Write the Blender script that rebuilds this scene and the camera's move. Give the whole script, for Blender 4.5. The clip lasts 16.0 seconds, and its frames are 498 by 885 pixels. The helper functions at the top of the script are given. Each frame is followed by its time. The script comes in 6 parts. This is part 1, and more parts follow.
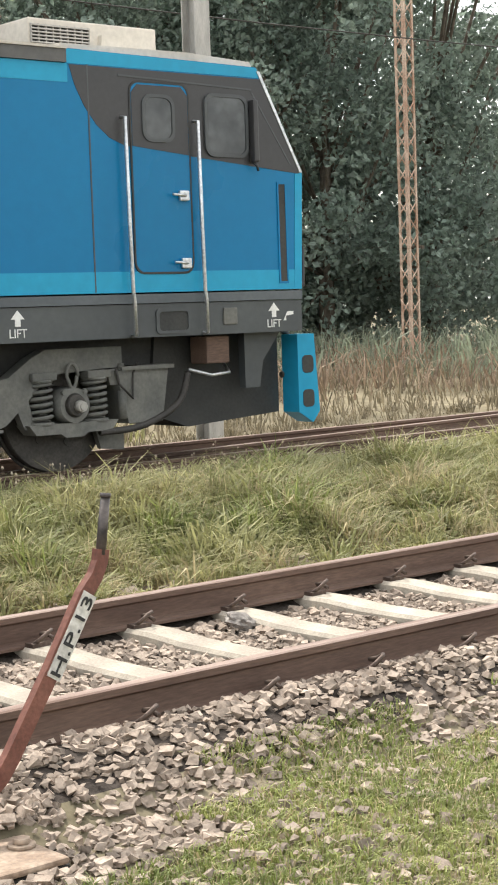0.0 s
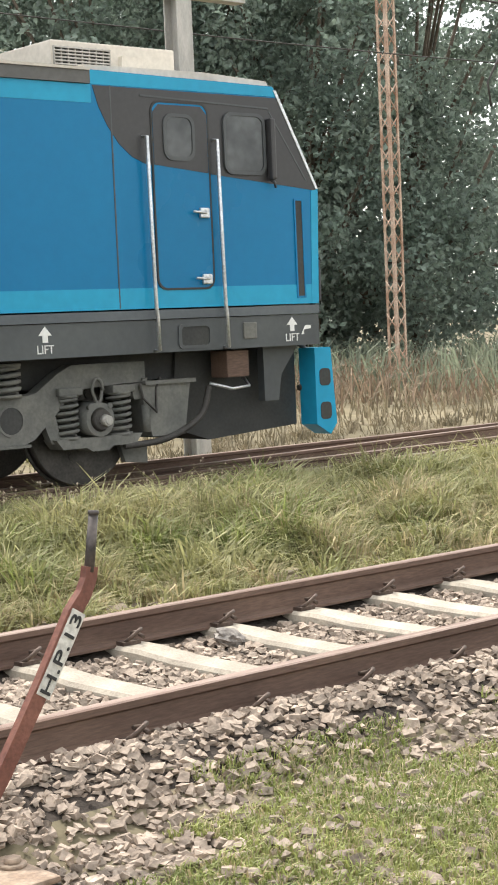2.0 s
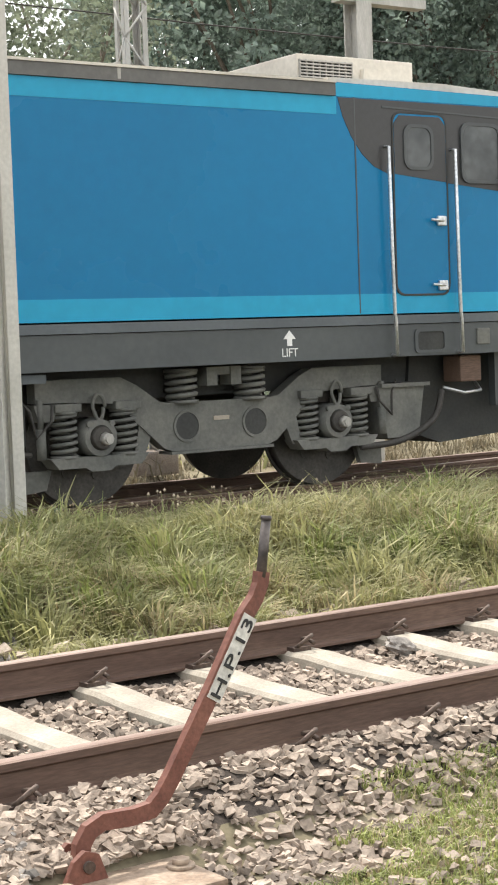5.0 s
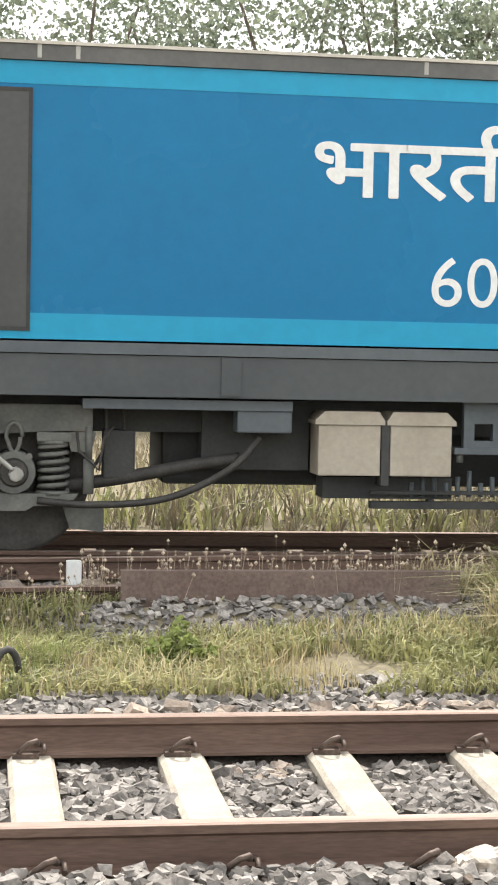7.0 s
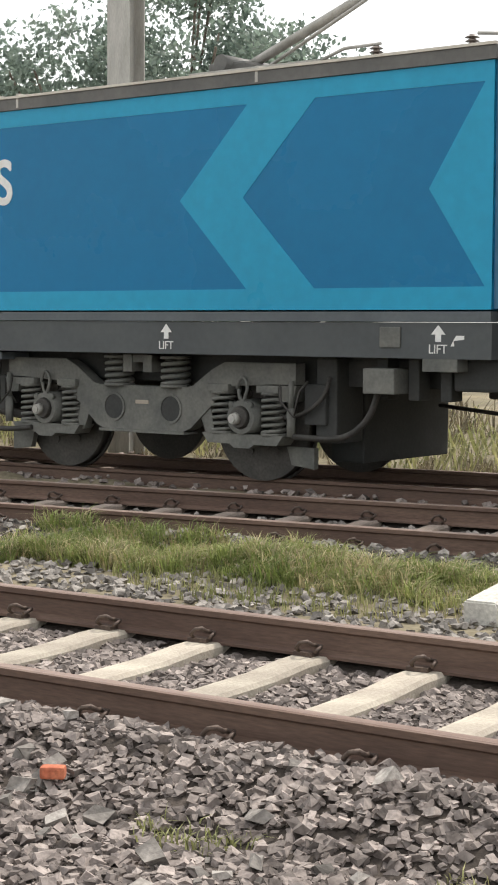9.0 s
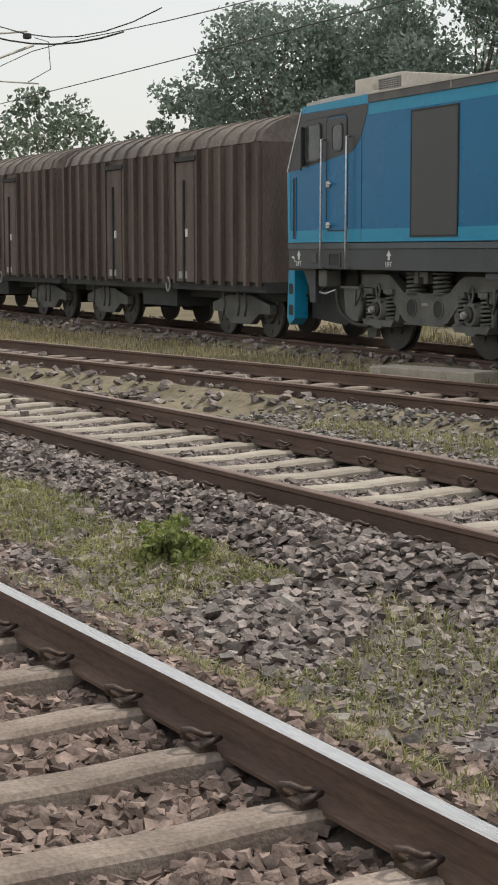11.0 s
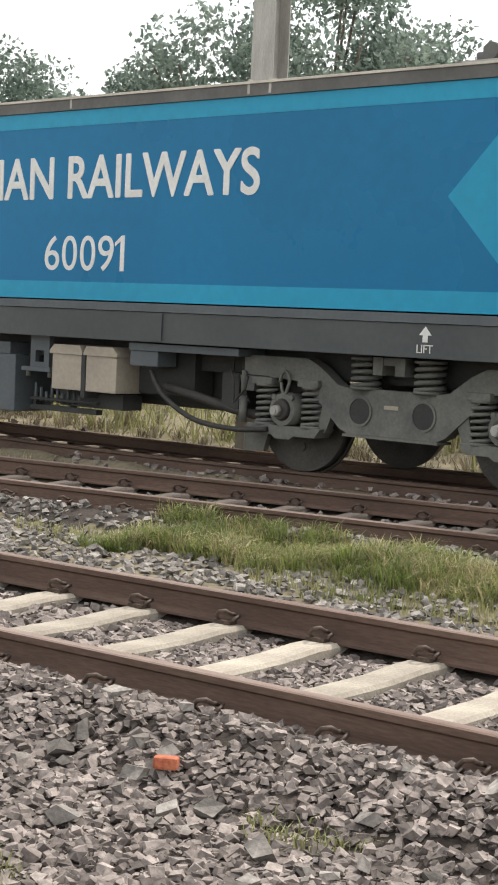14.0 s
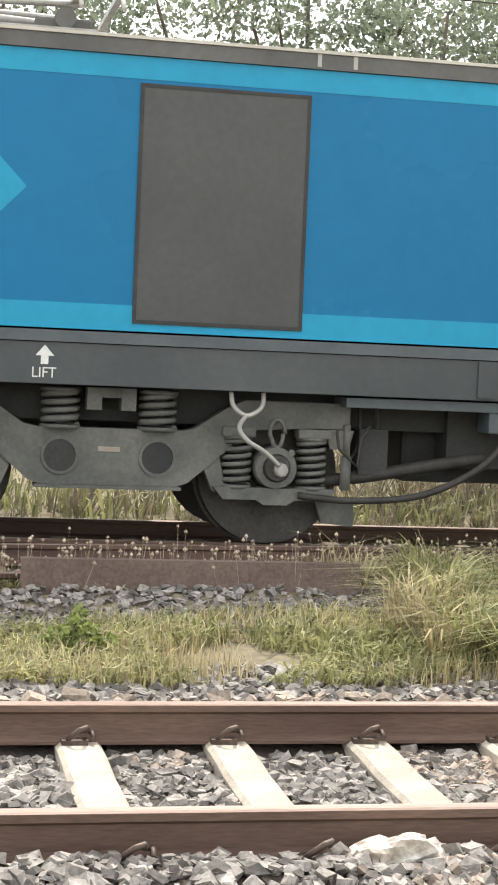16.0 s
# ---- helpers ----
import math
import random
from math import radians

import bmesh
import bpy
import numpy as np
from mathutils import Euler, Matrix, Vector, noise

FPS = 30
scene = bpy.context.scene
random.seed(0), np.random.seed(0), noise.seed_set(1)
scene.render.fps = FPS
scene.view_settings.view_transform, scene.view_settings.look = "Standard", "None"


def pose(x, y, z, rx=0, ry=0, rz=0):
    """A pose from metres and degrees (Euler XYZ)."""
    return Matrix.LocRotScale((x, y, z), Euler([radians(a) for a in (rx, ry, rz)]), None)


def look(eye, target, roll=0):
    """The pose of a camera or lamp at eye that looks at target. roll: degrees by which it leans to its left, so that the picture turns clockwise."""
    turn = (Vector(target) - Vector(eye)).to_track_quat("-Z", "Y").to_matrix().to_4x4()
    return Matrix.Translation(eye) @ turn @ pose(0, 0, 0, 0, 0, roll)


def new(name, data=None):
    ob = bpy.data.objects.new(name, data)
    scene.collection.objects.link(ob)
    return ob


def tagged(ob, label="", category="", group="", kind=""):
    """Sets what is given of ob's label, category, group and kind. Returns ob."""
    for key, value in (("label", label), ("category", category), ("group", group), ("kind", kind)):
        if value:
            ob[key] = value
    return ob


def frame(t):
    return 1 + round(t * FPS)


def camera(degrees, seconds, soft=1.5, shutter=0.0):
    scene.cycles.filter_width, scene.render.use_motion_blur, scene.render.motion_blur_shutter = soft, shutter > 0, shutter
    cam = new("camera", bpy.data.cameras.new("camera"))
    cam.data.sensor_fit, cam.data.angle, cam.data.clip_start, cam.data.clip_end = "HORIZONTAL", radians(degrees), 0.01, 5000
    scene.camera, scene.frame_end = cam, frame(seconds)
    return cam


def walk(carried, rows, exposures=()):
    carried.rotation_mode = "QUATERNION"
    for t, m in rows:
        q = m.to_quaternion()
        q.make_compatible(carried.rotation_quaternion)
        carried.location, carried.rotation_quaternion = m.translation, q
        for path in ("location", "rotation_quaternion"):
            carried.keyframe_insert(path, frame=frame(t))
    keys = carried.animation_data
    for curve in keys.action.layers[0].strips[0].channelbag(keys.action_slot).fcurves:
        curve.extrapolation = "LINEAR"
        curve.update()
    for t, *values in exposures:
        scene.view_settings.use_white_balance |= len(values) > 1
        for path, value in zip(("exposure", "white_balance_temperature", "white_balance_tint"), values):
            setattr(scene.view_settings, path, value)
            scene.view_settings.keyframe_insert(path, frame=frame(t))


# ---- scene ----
# the camera stands beside the rails and pans: seconds, heading, downward tilt, lean (degrees)
PAN = [
    (0.0, 40.59, 4.53, -1.95),
    (0.5, 40.03, 4.34, -2.27),
    (1.0, 39.65, 4.03, -2.24),
    (1.5, 40.16, 4.03, -2.39),
    (2.0, 41.04, 4.01, -2.51),
    (2.5, 38.46, 3.32, -2.75),
    (3.0, 36.13, 3.16, -2.31),
    (3.2, 35.59, 3.41, -2.36),
    (5.3, 34.84, 3.58, -1.86),
    (5.5, 32.87, 3.60, -1.36),
    (6.0, 25.15, 2.32, -0.20),
    (6.5, 15.48, 2.26, -0.09),
    (7.0, 8.47, 2.50, 1.14),
    (7.5, -1.16, 2.71, 1.05),
    (8.0, -12.20, 3.44, 1.28),
    (8.2, -17.49, 3.18, 1.75),
    (8.5, -25.23, 4.09, 1.58),
    (9.0, -33.56, 4.07, 0.26),
    (9.2, -37.01, 4.80, 0.02),
    (11.3, -63.24, 6.67, 0.24),
    (11.5, -65.10, 6.87, 0.36),
    (12.0, -71.37, 7.39, -0.53),
    (12.5, -71.15, 7.42, -0.12),
    (13.0, -62.56, 7.12, 0.37),
    (13.2, -57.27, 6.02, 1.14),
    (13.5, -50.43, 5.15, 1.49),
    (13.7, -45.62, 4.34, 2.18),
    (14.0, -37.92, 4.21, 2.52),
    (14.5, -24.33, 2.59, 2.13),
    (15.0, -13.71, 3.07, 2.87),
    (15.5, -0.59, 2.75, 1.94),
    (16.0, 11.79, 2.74, 2.47),
]
EYE = (0.0, 0.0, 1.534)
cam = camera(16.97, 16.0, soft=1.9)


def aim(heading, tilt, lean):
    a, p = radians(heading), radians(tilt)
    way = Vector((math.sin(a) * math.cos(p), math.cos(a) * math.cos(p), -math.sin(p)))
    return look(EYE, Vector(EYE) + way, lean)


# the phone's own exposure
EXPOSURE = [(0.0, 0.98), (3.2, 1.05), (5.5, 1.05), (7.5, 1.26), (8.5, 0.78), (9.2, 0.55), (11.3, -0.12), (13.0, -0.12), (13.7, 0.4), (14.5, 0.65), (15.2, 0.52), (16.0, 1.2)]
walk(cam, [(t, aim(a, p, r)) for t, a, p, r in PAN], EXPOSURE)

# ---- light ----
SUN_EL, SUN_AZ = 58.0, 14.0  # height over the horizon; heading from +y towards +x
world = bpy.data.worlds.new("sky")
scene.world = world
world.use_nodes = True
wn = world.node_tree
sky = wn.nodes.new("ShaderNodeTexSky")
sky.sky_type, sky.sun_disc = "NISHITA", False
sky.sun_elevation, sky.sun_rotation = radians(SUN_EL), radians(SUN_AZ)
sky.dust_density, sky.air_density, sky.ozone_density = 3.0, 1.0, 1.0
haze = wn.nodes.new("ShaderNodeMix")
haze.data_type = "RGBA"
haze.inputs["Factor"].default_value = 0.68
haze.inputs["B"].default_value = (7.2, 7.1, 6.7, 1)
wn.links.new(sky.outputs[0], haze.inputs["A"])
wn.links.new(haze.outputs["Result"], wn.nodes["Background"].inputs[0])
wn.nodes["Background"].inputs[1].default_value = 0.15
sun = new("sun", bpy.data.lights.new("sun", "SUN"))
sun.data.energy, sun.data.angle, sun.data.color = 2.3, radians(2.5), (1.0, 0.94, 0.85)
sd = Vector((math.sin(radians(SUN_AZ)) * math.cos(radians(SUN_EL)), math.cos(radians(SUN_AZ)) * math.cos(radians(SUN_EL)), math.sin(radians(SUN_EL))))
sun.matrix_world = look(sd * 60, (0, 0, 0))


# ---- materials ----
def mat(name, a, b, scale=4.0, fine=60.0, rough=0.7, metal=0.0, bump=0.15, vary=0.0, spread=0.22, coat=0.0, stretch=(1, 1, 1), island=0.0, through_light=0.0, spec=0.5):
    """Colour from a to b by a coarse pattern, broken up by a fine one, which also gives relief; vary: from object to object; island: from piece to piece."""
    m = bpy.data.materials.new(name)
    m.use_nodes = True
    t = m.node_tree
    bs = t.nodes["Principled BSDF"]
    co = t.nodes.new("ShaderNodeTexCoord")
    mp = t.nodes.new("ShaderNodeMapping")
    mp.inputs["Scale"].default_value = stretch
    t.links.new(co.outputs["Object"], mp.inputs[0])
    n1, n2 = t.nodes.new("ShaderNodeTexNoise"), t.nodes.new("ShaderNodeTexNoise")
    for n, s, d in ((n1, scale, 5.0), (n2, fine, 3.0)):
        n.inputs["Scale"].default_value, n.inputs["Detail"].default_value = s, d
        t.links.new(mp.outputs[0], n.inputs["Vector"])
    ramp = t.nodes.new("ShaderNodeValToRGB")
    ramp.color_ramp.elements[0].position, ramp.color_ramp.elements[1].position = 0.34, 0.68
    ramp.color_ramp.elements[0].color, ramp.color_ramp.elements[1].color = (*a, 1), (*b, 1)
    t.links.new(n1.outputs["Fac"], ramp.inputs[0])
    val = t.nodes.new("ShaderNodeMapRange")
    val.inputs["From Min"].default_value, val.inputs["From Max"].default_value = 0.3, 0.7
    val.inputs["To Min"].default_value, val.inputs["To Max"].default_value = 1 - spread, 1 + spread
    t.links.new(n2.outputs["Fac"], val.inputs["Value"])
    last = val.outputs[0]
    for amount, kind, out in ((vary, "ShaderNodeObjectInfo", "Random"), (island, "ShaderNodeNewGeometry", "Random Per Island")):
        if amount:
            src, rng, mul = t.nodes.new(kind), t.nodes.new("ShaderNodeMapRange"), t.nodes.new("ShaderNodeMath")
            rng.inputs["To Min"].default_value, rng.inputs["To Max"].default_value = 1 - amount, 1 + amount
            t.links.new(src.outputs[out], rng.inputs["Value"])
            mul.operation = "MULTIPLY"
            t.links.new(last, mul.inputs[0])
            t.links.new(rng.outputs[0], mul.inputs[1])
            last = mul.outputs[0]
    mix = t.nodes.new("ShaderNodeMix")
    mix.data_type, mix.blend_type = "RGBA", "MULTIPLY"
    mix.inputs["Factor"].default_value = 1.0
    t.links.new(ramp.outputs[0], mix.inputs["A"])
    t.links.new(last, mix.inputs["B"])
    t.links.new(mix.outputs["Result"], bs.inputs["Base Color"])
    rr = t.nodes.new("ShaderNodeMapRange")
    rr.inputs["To Min"].default_value, rr.inputs["To Max"].default_value = max(rough - 0.12, 0.05), min(rough + 0.12, 1)
    t.links.new(n1.outputs["Fac"], rr.inputs["Value"])
    t.links.new(rr.outputs[0], bs.inputs["Roughness"])
    bs.inputs["Metallic"].default_value = metal
    bs.inputs["Specular IOR Level"].default_value = spec
    bs.inputs["Coat Weight"].default_value = coat
    bs.inputs["Coat Roughness"].default_value = 0.25
    if bump:
        bp = t.nodes.new("ShaderNodeBump")
        bp.inputs["Strength"].default_value, bp.inputs["Distance"].default_value = bump, 0.02
        t.links.new(n2.outputs["Fac"], bp.inputs["Height"])
        t.links.new(bp.outputs[0], bs.inputs["Normal"])
    if through_light:
        tr, ad = t.nodes.new("ShaderNodeBsdfTranslucent"), t.nodes.new("ShaderNodeMixShader")
        t.links.new(mix.outputs["Result"], tr.inputs[0])
        ad.inputs[0].default_value = through_light
        t.links.new(bs.outputs[0], ad.inputs[1])
        t.links.new(tr.outputs[0], ad.inputs[2])
        t.links.new(ad.outputs[0], t.nodes["Material Output"].inputs[0])
    return m


M_RUST = mat("rail_rust", (0.095, 0.057, 0.042), (0.155, 0.10, 0.074), 3, 45, 0.75, 0.1, 0.1, stretch=(0.3, 2, 2))
M_HEAD = mat("rail_worn_steel", (0.60, 0.58, 0.56), (0.74, 0.73, 0.72), 2, 70, 0.28, 0.9, 0.03, stretch=(0.2, 4, 4))
M_HEADRUST = mat("rail_head_dull", (0.20, 0.13, 0.10), (0.33, 0.25, 0.21), 2, 60, 0.5, 0.35, 0.05, stretch=(0.2, 4, 4))
M_SLEEP = mat("sleeper_concrete", (0.34, 0.30, 0.25), (0.46, 0.415, 0.345), 5, 60, 0.85, 0, 0.25, vary=0.12, spec=0.2, spread=0.12)
M_SLEEP_OLD = mat("sleeper_concrete_stained", (0.23, 0.185, 0.155), (0.34, 0.285, 0.24), 5, 60, 0.85, 0, 0.3, vary=0.15, spec=0.2)
M_CLIP = mat("clip_steel", (0.07, 0.05, 0.042), (0.13, 0.095, 0.075), 20, 90, 0.6, 0.5, 0.1)
M_STONE = mat("ballast_stone", (0.155, 0.132, 0.121), (0.31, 0.268, 0.245), 9, 50, 0.9, 0, 0.3, island=0.5, spec=0.15)
M_STONE_GREY = mat("ballast_stone_grey", (0.155, 0.142, 0.130), (0.31, 0.285, 0.26), 9, 50, 0.9, 0, 0.3, island=0.5, spec=0.15)
M_BLUE = mat("blue_paint", (0.003, 0.150, 0.332), (0.005, 0.173, 0.372), 0.5, 9, 0.28, 0, 0.006, spread=0.03, coat=0.06, spec=0.2)
M_CYAN = mat("light_blue_paint", (0.016, 0.285, 0.485), (0.020, 0.315, 0.52), 0.5, 9, 0.32, 0, 0.012, spread=0.05, coat=0.06, spec=0.22)
M_BLACK = mat("black_paint", (0.030, 0.030, 0.032), (0.042, 0.042, 0.044), 1, 20, 0.4, 0, 0.02, spread=0.1)
# underframe tones raised to carry the milky haze veil; the bogies are dusty too
M_SILL = mat("underframe_paint", (0.055, 0.062, 0.066), (0.08, 0.088, 0.09), 1.2, 14, 0.55, 0, 0.05, spread=0.07)
M_BOGIE = mat("bogie_paint_dusty_haze_lifted", (0.10, 0.103, 0.095), (0.17, 0.168, 0.15), 3, 30, 0.75, 0, 0.12, spread=0.13)
M_DARK = mat("haze_lifted_dark_paint", (0.03, 0.032, 0.031), (0.055, 0.055, 0.052), 2, 30, 0.8, 0, 0.1, spread=0.12)
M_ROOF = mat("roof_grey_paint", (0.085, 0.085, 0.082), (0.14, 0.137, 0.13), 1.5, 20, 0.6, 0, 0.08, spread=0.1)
# roof tops: sunlit paleness put into the colour; also the beige air conditioner
M_ROOFTOP = mat("roof_sunlit_and_beige_paint", (0.48, 0.44, 0.38), (0.62, 0.58, 0.51), 1.5, 20, 0.6, 0, 0.08, spread=0.08)
M_WHITE = mat("white_paint", (0.70, 0.70, 0.68), (0.80, 0.80, 0.78), 3, 25, 0.5, 0, 0.02, spread=0.06)
M_STEEL = mat("bright_steel", (0.50, 0.52, 0.53), (0.66, 0.67, 0.68), 6, 40, 0.35, 0.8, 0.03)
M_PANEL = mat("door_grey_paint", (0.057, 0.058, 0.058), (0.074, 0.075, 0.075), 1, 18, 0.5, 0, 0.03, spread=0.08)
M_BEIGE = mat("beige_box_paint", (0.34, 0.295, 0.235), (0.42, 0.37, 0.30), 2, 20, 0.6, 0, 0.04, spread=0.08)
M_GREYBOX = mat("grey_box_paint", (0.075, 0.088, 0.098), (0.105, 0.12, 0.13), 2, 20, 0.55, 0, 0.05, spread=0.08)
M_RUBBER = mat("hose_rubber", (0.03, 0.028, 0.025), (0.055, 0.05, 0.045), 8, 50, 0.7, 0, 0.05)
M_GLASS = mat("cab_window_glass", (0.03, 0.034, 0.037), (0.085, 0.092, 0.095), 2.2, 8, 0.08, 0, 0.0, spread=0.3)
M_WAGON = mat("wagon_brown_paint", (0.092, 0.070, 0.060), (0.16, 0.122, 0.104), 0.9, 16, 0.75, 0, 0.1, vary=0.15, stretch=(3, 3, 0.5))
M_WAGROOF = mat("wagon_roof_dusty", (0.12, 0.10, 0.085), (0.24, 0.205, 0.17), 1.2, 16, 0.6, 0, 0.1)
M_GALV = mat("galvanised_steel", (0.34, 0.33, 0.30), (0.50, 0.48, 0.45), 2, 30, 0.6, 0.3, 0.08, stretch=(3, 3, 0.6), spread=0.1)
M_MASTDARK = mat("dull_grey_mast_steel", (0.17, 0.17, 0.16), (0.27, 0.265, 0.25), 2, 30, 0.65, 0.2, 0.08, stretch=(3, 3, 0.6))
M_MASTPALE = mat("pale_mast_paint", (0.42, 0.41, 0.37), (0.55, 0.53, 0.49), 1.2, 25, 0.6, 0.05, 0.05, spread=0.1)
M_POLE = mat("weathered_pole", (0.22, 0.20, 0.165), (0.38, 0.35, 0.30), 2.5, 30, 0.75, 0.1, 0.1, stretch=(3, 3, 0.5))
M_RUSTMAST = mat("rusty_mast", (0.36, 0.22, 0.15), (0.58, 0.46, 0.37), 2, 30, 0.8, 0.1, 0.1)
M_BLOCK = mat("whitewashed_block", (0.46, 0.44, 0.40), (0.62, 0.60, 0.55), 6, 40, 0.85, 0, 0.2)
M_GROUND = mat("dirt_and_dry_grass", (0.15, 0.13, 0.085), (0.25, 0.215, 0.15), 0.8, 14, 0.95, 0, 0.6, spec=0.2)
# fine ballast darkened so the gaps between stones carry painted shade
M_BED = mat("shade_dark_ballast_bed", (0.040, 0.033, 0.028), (0.085, 0.07, 0.06), 6, 40, 0.95, 0, 0.6, spec=0.2)
M_FIELD = mat("dry_field", (0.14, 0.122, 0.078), (0.235, 0.20, 0.13), 0.25, 3, 0.95, 0, 0.5, spec=0.2)
M_GRASS = mat("grass_blades", (0.20, 0.215, 0.08), (0.40, 0.375, 0.185), 0.9, 9, 0.6, 0, 0, island=0.35, through_light=0.4)
M_GRASSDRY = mat("dry_grass_blades", (0.34, 0.28, 0.15), (0.52, 0.45, 0.28), 1.2, 9, 0.7, 0, 0, island=0.35, through_light=0.35)
# leaf green greyed and paled: distance haze put into the colour
M_LEAF = mat("tree_leaves", (0.115, 0.155, 0.11), (0.215, 0.26, 0.19), 0.5, 5, 0.55, 0, 0, island=0.4, through_light=0.3)
M_BARK = mat("bark", (0.09, 0.07, 0.05), (0.17, 0.14, 0.11), 4, 30, 0.9, 0, 0.5)
M_INK = mat("black_lettering", (0.02, 0.02, 0.02), (0.03, 0.03, 0.03), 4, 30, 0.7, 0, 0)


# ---- mesh helpers ----
def mesh_of(bm, name, material, smooth=False):
    me = bpy.data.meshes.new(name)
    bmesh.ops.recalc_face_normals(bm, faces=bm.faces)
    if smooth:
        for f in bm.faces:
            f.smooth = True
    bm.to_mesh(me)
    bm.free()
    for m in material if isinstance(material, (list, tuple)) else (material,):
        me.materials.append(m)
    return me


def part(name, bm, material, parent=None, label="", smooth=False, at=None):
    """Links a bmesh as one mesh object under a thing or a part."""
    ob = new(name, bm if isinstance(bm, bpy.types.Mesh) else mesh_of(bm, name, material, smooth))
    ob.parent = parent
    if at is not None:
        ob.matrix_basis = at
    return tagged(ob, label)


def thing(name, label, category, at=None, group="", kind=""):
    ob = new(name)
    ob.empty_display_size = 0.2
    if at is not None:
        ob.matrix_basis = at
    return tagged(ob, label, category, group, kind)


def box(bm, lo, hi, bevel=0.0):
    lo, hi = [min(a, b) for a, b in zip(lo, hi)], [max(a, b) for a, b in zip(lo, hi)]
    v = bmesh.ops.create_cube(bm, size=1.0)["verts"]
    for p in v:
        p.co = Vector([lo[i] + (p.co[i] + 0.5) * (hi[i] - lo[i]) for i in range(3)])
    if bevel:
        es = list({e for p in v for e in p.link_edges})
        bmesh.ops.bevel(bm, geom=es, offset=bevel, segments=2, affect="EDGES", profile=0.6)
    return bm


def boxes(*items, bevel=0.0):
    bm = bmesh.new()
    for lo, hi in items:
        box(bm, lo, hi, bevel)
    return bm


def plate(bm, pts, y0, y1):
    """A prism: the outline pts in (x, z), from y0 to y1."""
    a = [bm.verts.new((x, y0, z)) for x, z in pts]
    b = [bm.verts.new((x, y1, z)) for x, z in pts]
    bm.faces.new(a)
    bm.faces.new(b[::-1])
    for i in range(len(pts)):
        j = (i + 1) % len(pts)
        bm.faces.new((a[j], a[i], b[i], b[j]))
    return bm


def cyl(bm, p, q, r, r2=None, n=12):
    p, q = Vector(p), Vector(q)
    d = (q - p).normalized()
    u = d.orthogonal().normalized()
    w = d.cross(u)
    r2 = r if r2 is None else r2
    A, B = [], []
    for i in range(n):
        k = 2 * math.pi * i / n
        o = u * math.cos(k) + w * math.sin(k)
        A.append(bm.verts.new(p + o * r))
        B.append(bm.verts.new(q + o * r2))
    bm.faces.new(A[::-1])
    bm.faces.new(B)
    for i in range(n):
        j = (i + 1) % n
        bm.faces.new((A[i], A[j], B[j], B[i])).smooth = True
    return bm


def tube(bm, pts, r, n=7, closed=False):
    """A round bar along a polyline."""
    pts = [Vector(p) for p in pts]
    rings, u = [], None
    for i, p in enumerate(pts):
        a, b = pts[max(i - 1, 0)], pts[min(i + 1, len(pts) - 1)]
        d = (b - a).normalized()
        u = (u - d * u.dot(d)).normalized() if u is not None and (u - d * u.dot(d)).length > 1e-4 else d.orthogonal().normalized()
        w = d.cross(u)
        rings.append([bm.verts.new(p + (u * math.cos(2 * math.pi * k / n) + w * math.sin(2 * math.pi * k / n)) * r) for k in range(n)])
    for a, b in zip(rings, rings[1:]):
        for k in range(n):
            bm.faces.new((a[k], a[(k + 1) % n], b[(k + 1) % n], b[k])).smooth = True
    bm.faces.new(rings[0][::-1])
    bm.faces.new(rings[-1])
    return bm


def sag(p, q, drop, n=10):
    """Points of a cable or hose hanging between p and q."""
    p, q = Vector(p), Vector(q)
    return [p.lerp(q, i / n) - Vector((0, 0, drop * 4 * (i / n) * (1 - i / n))) for i in range(n + 1)]


def sweep(bm, profile, path, index=0):
    """Carries a closed profile of (side, up) along points (x, y, z), upright."""
    rings = []
    for i, p in enumerate(path):
        a, b = Vector(path[max(i - 1, 0)]), Vector(path[min(i + 1, len(path) - 1)])
        d = (b - a)
        d.z = 0
        d.normalize()
        s = Vector((-d.y, d.x, 0))
        rings.append([bm.verts.new(Vector(p) + s * u + Vector((0, 0, v))) for u, v in profile])
    n = len(profile)
    for a, b in zip(rings, rings[1:]):
        for k in range(n):
            f = bm.faces.new((a[k], a[(k + 1) % n], b[(k + 1) % n], b[k]))
            f.material_index = index
    bm.faces.new(rings[0])
    bm.faces.new(rings[-1][::-1])
    return rings


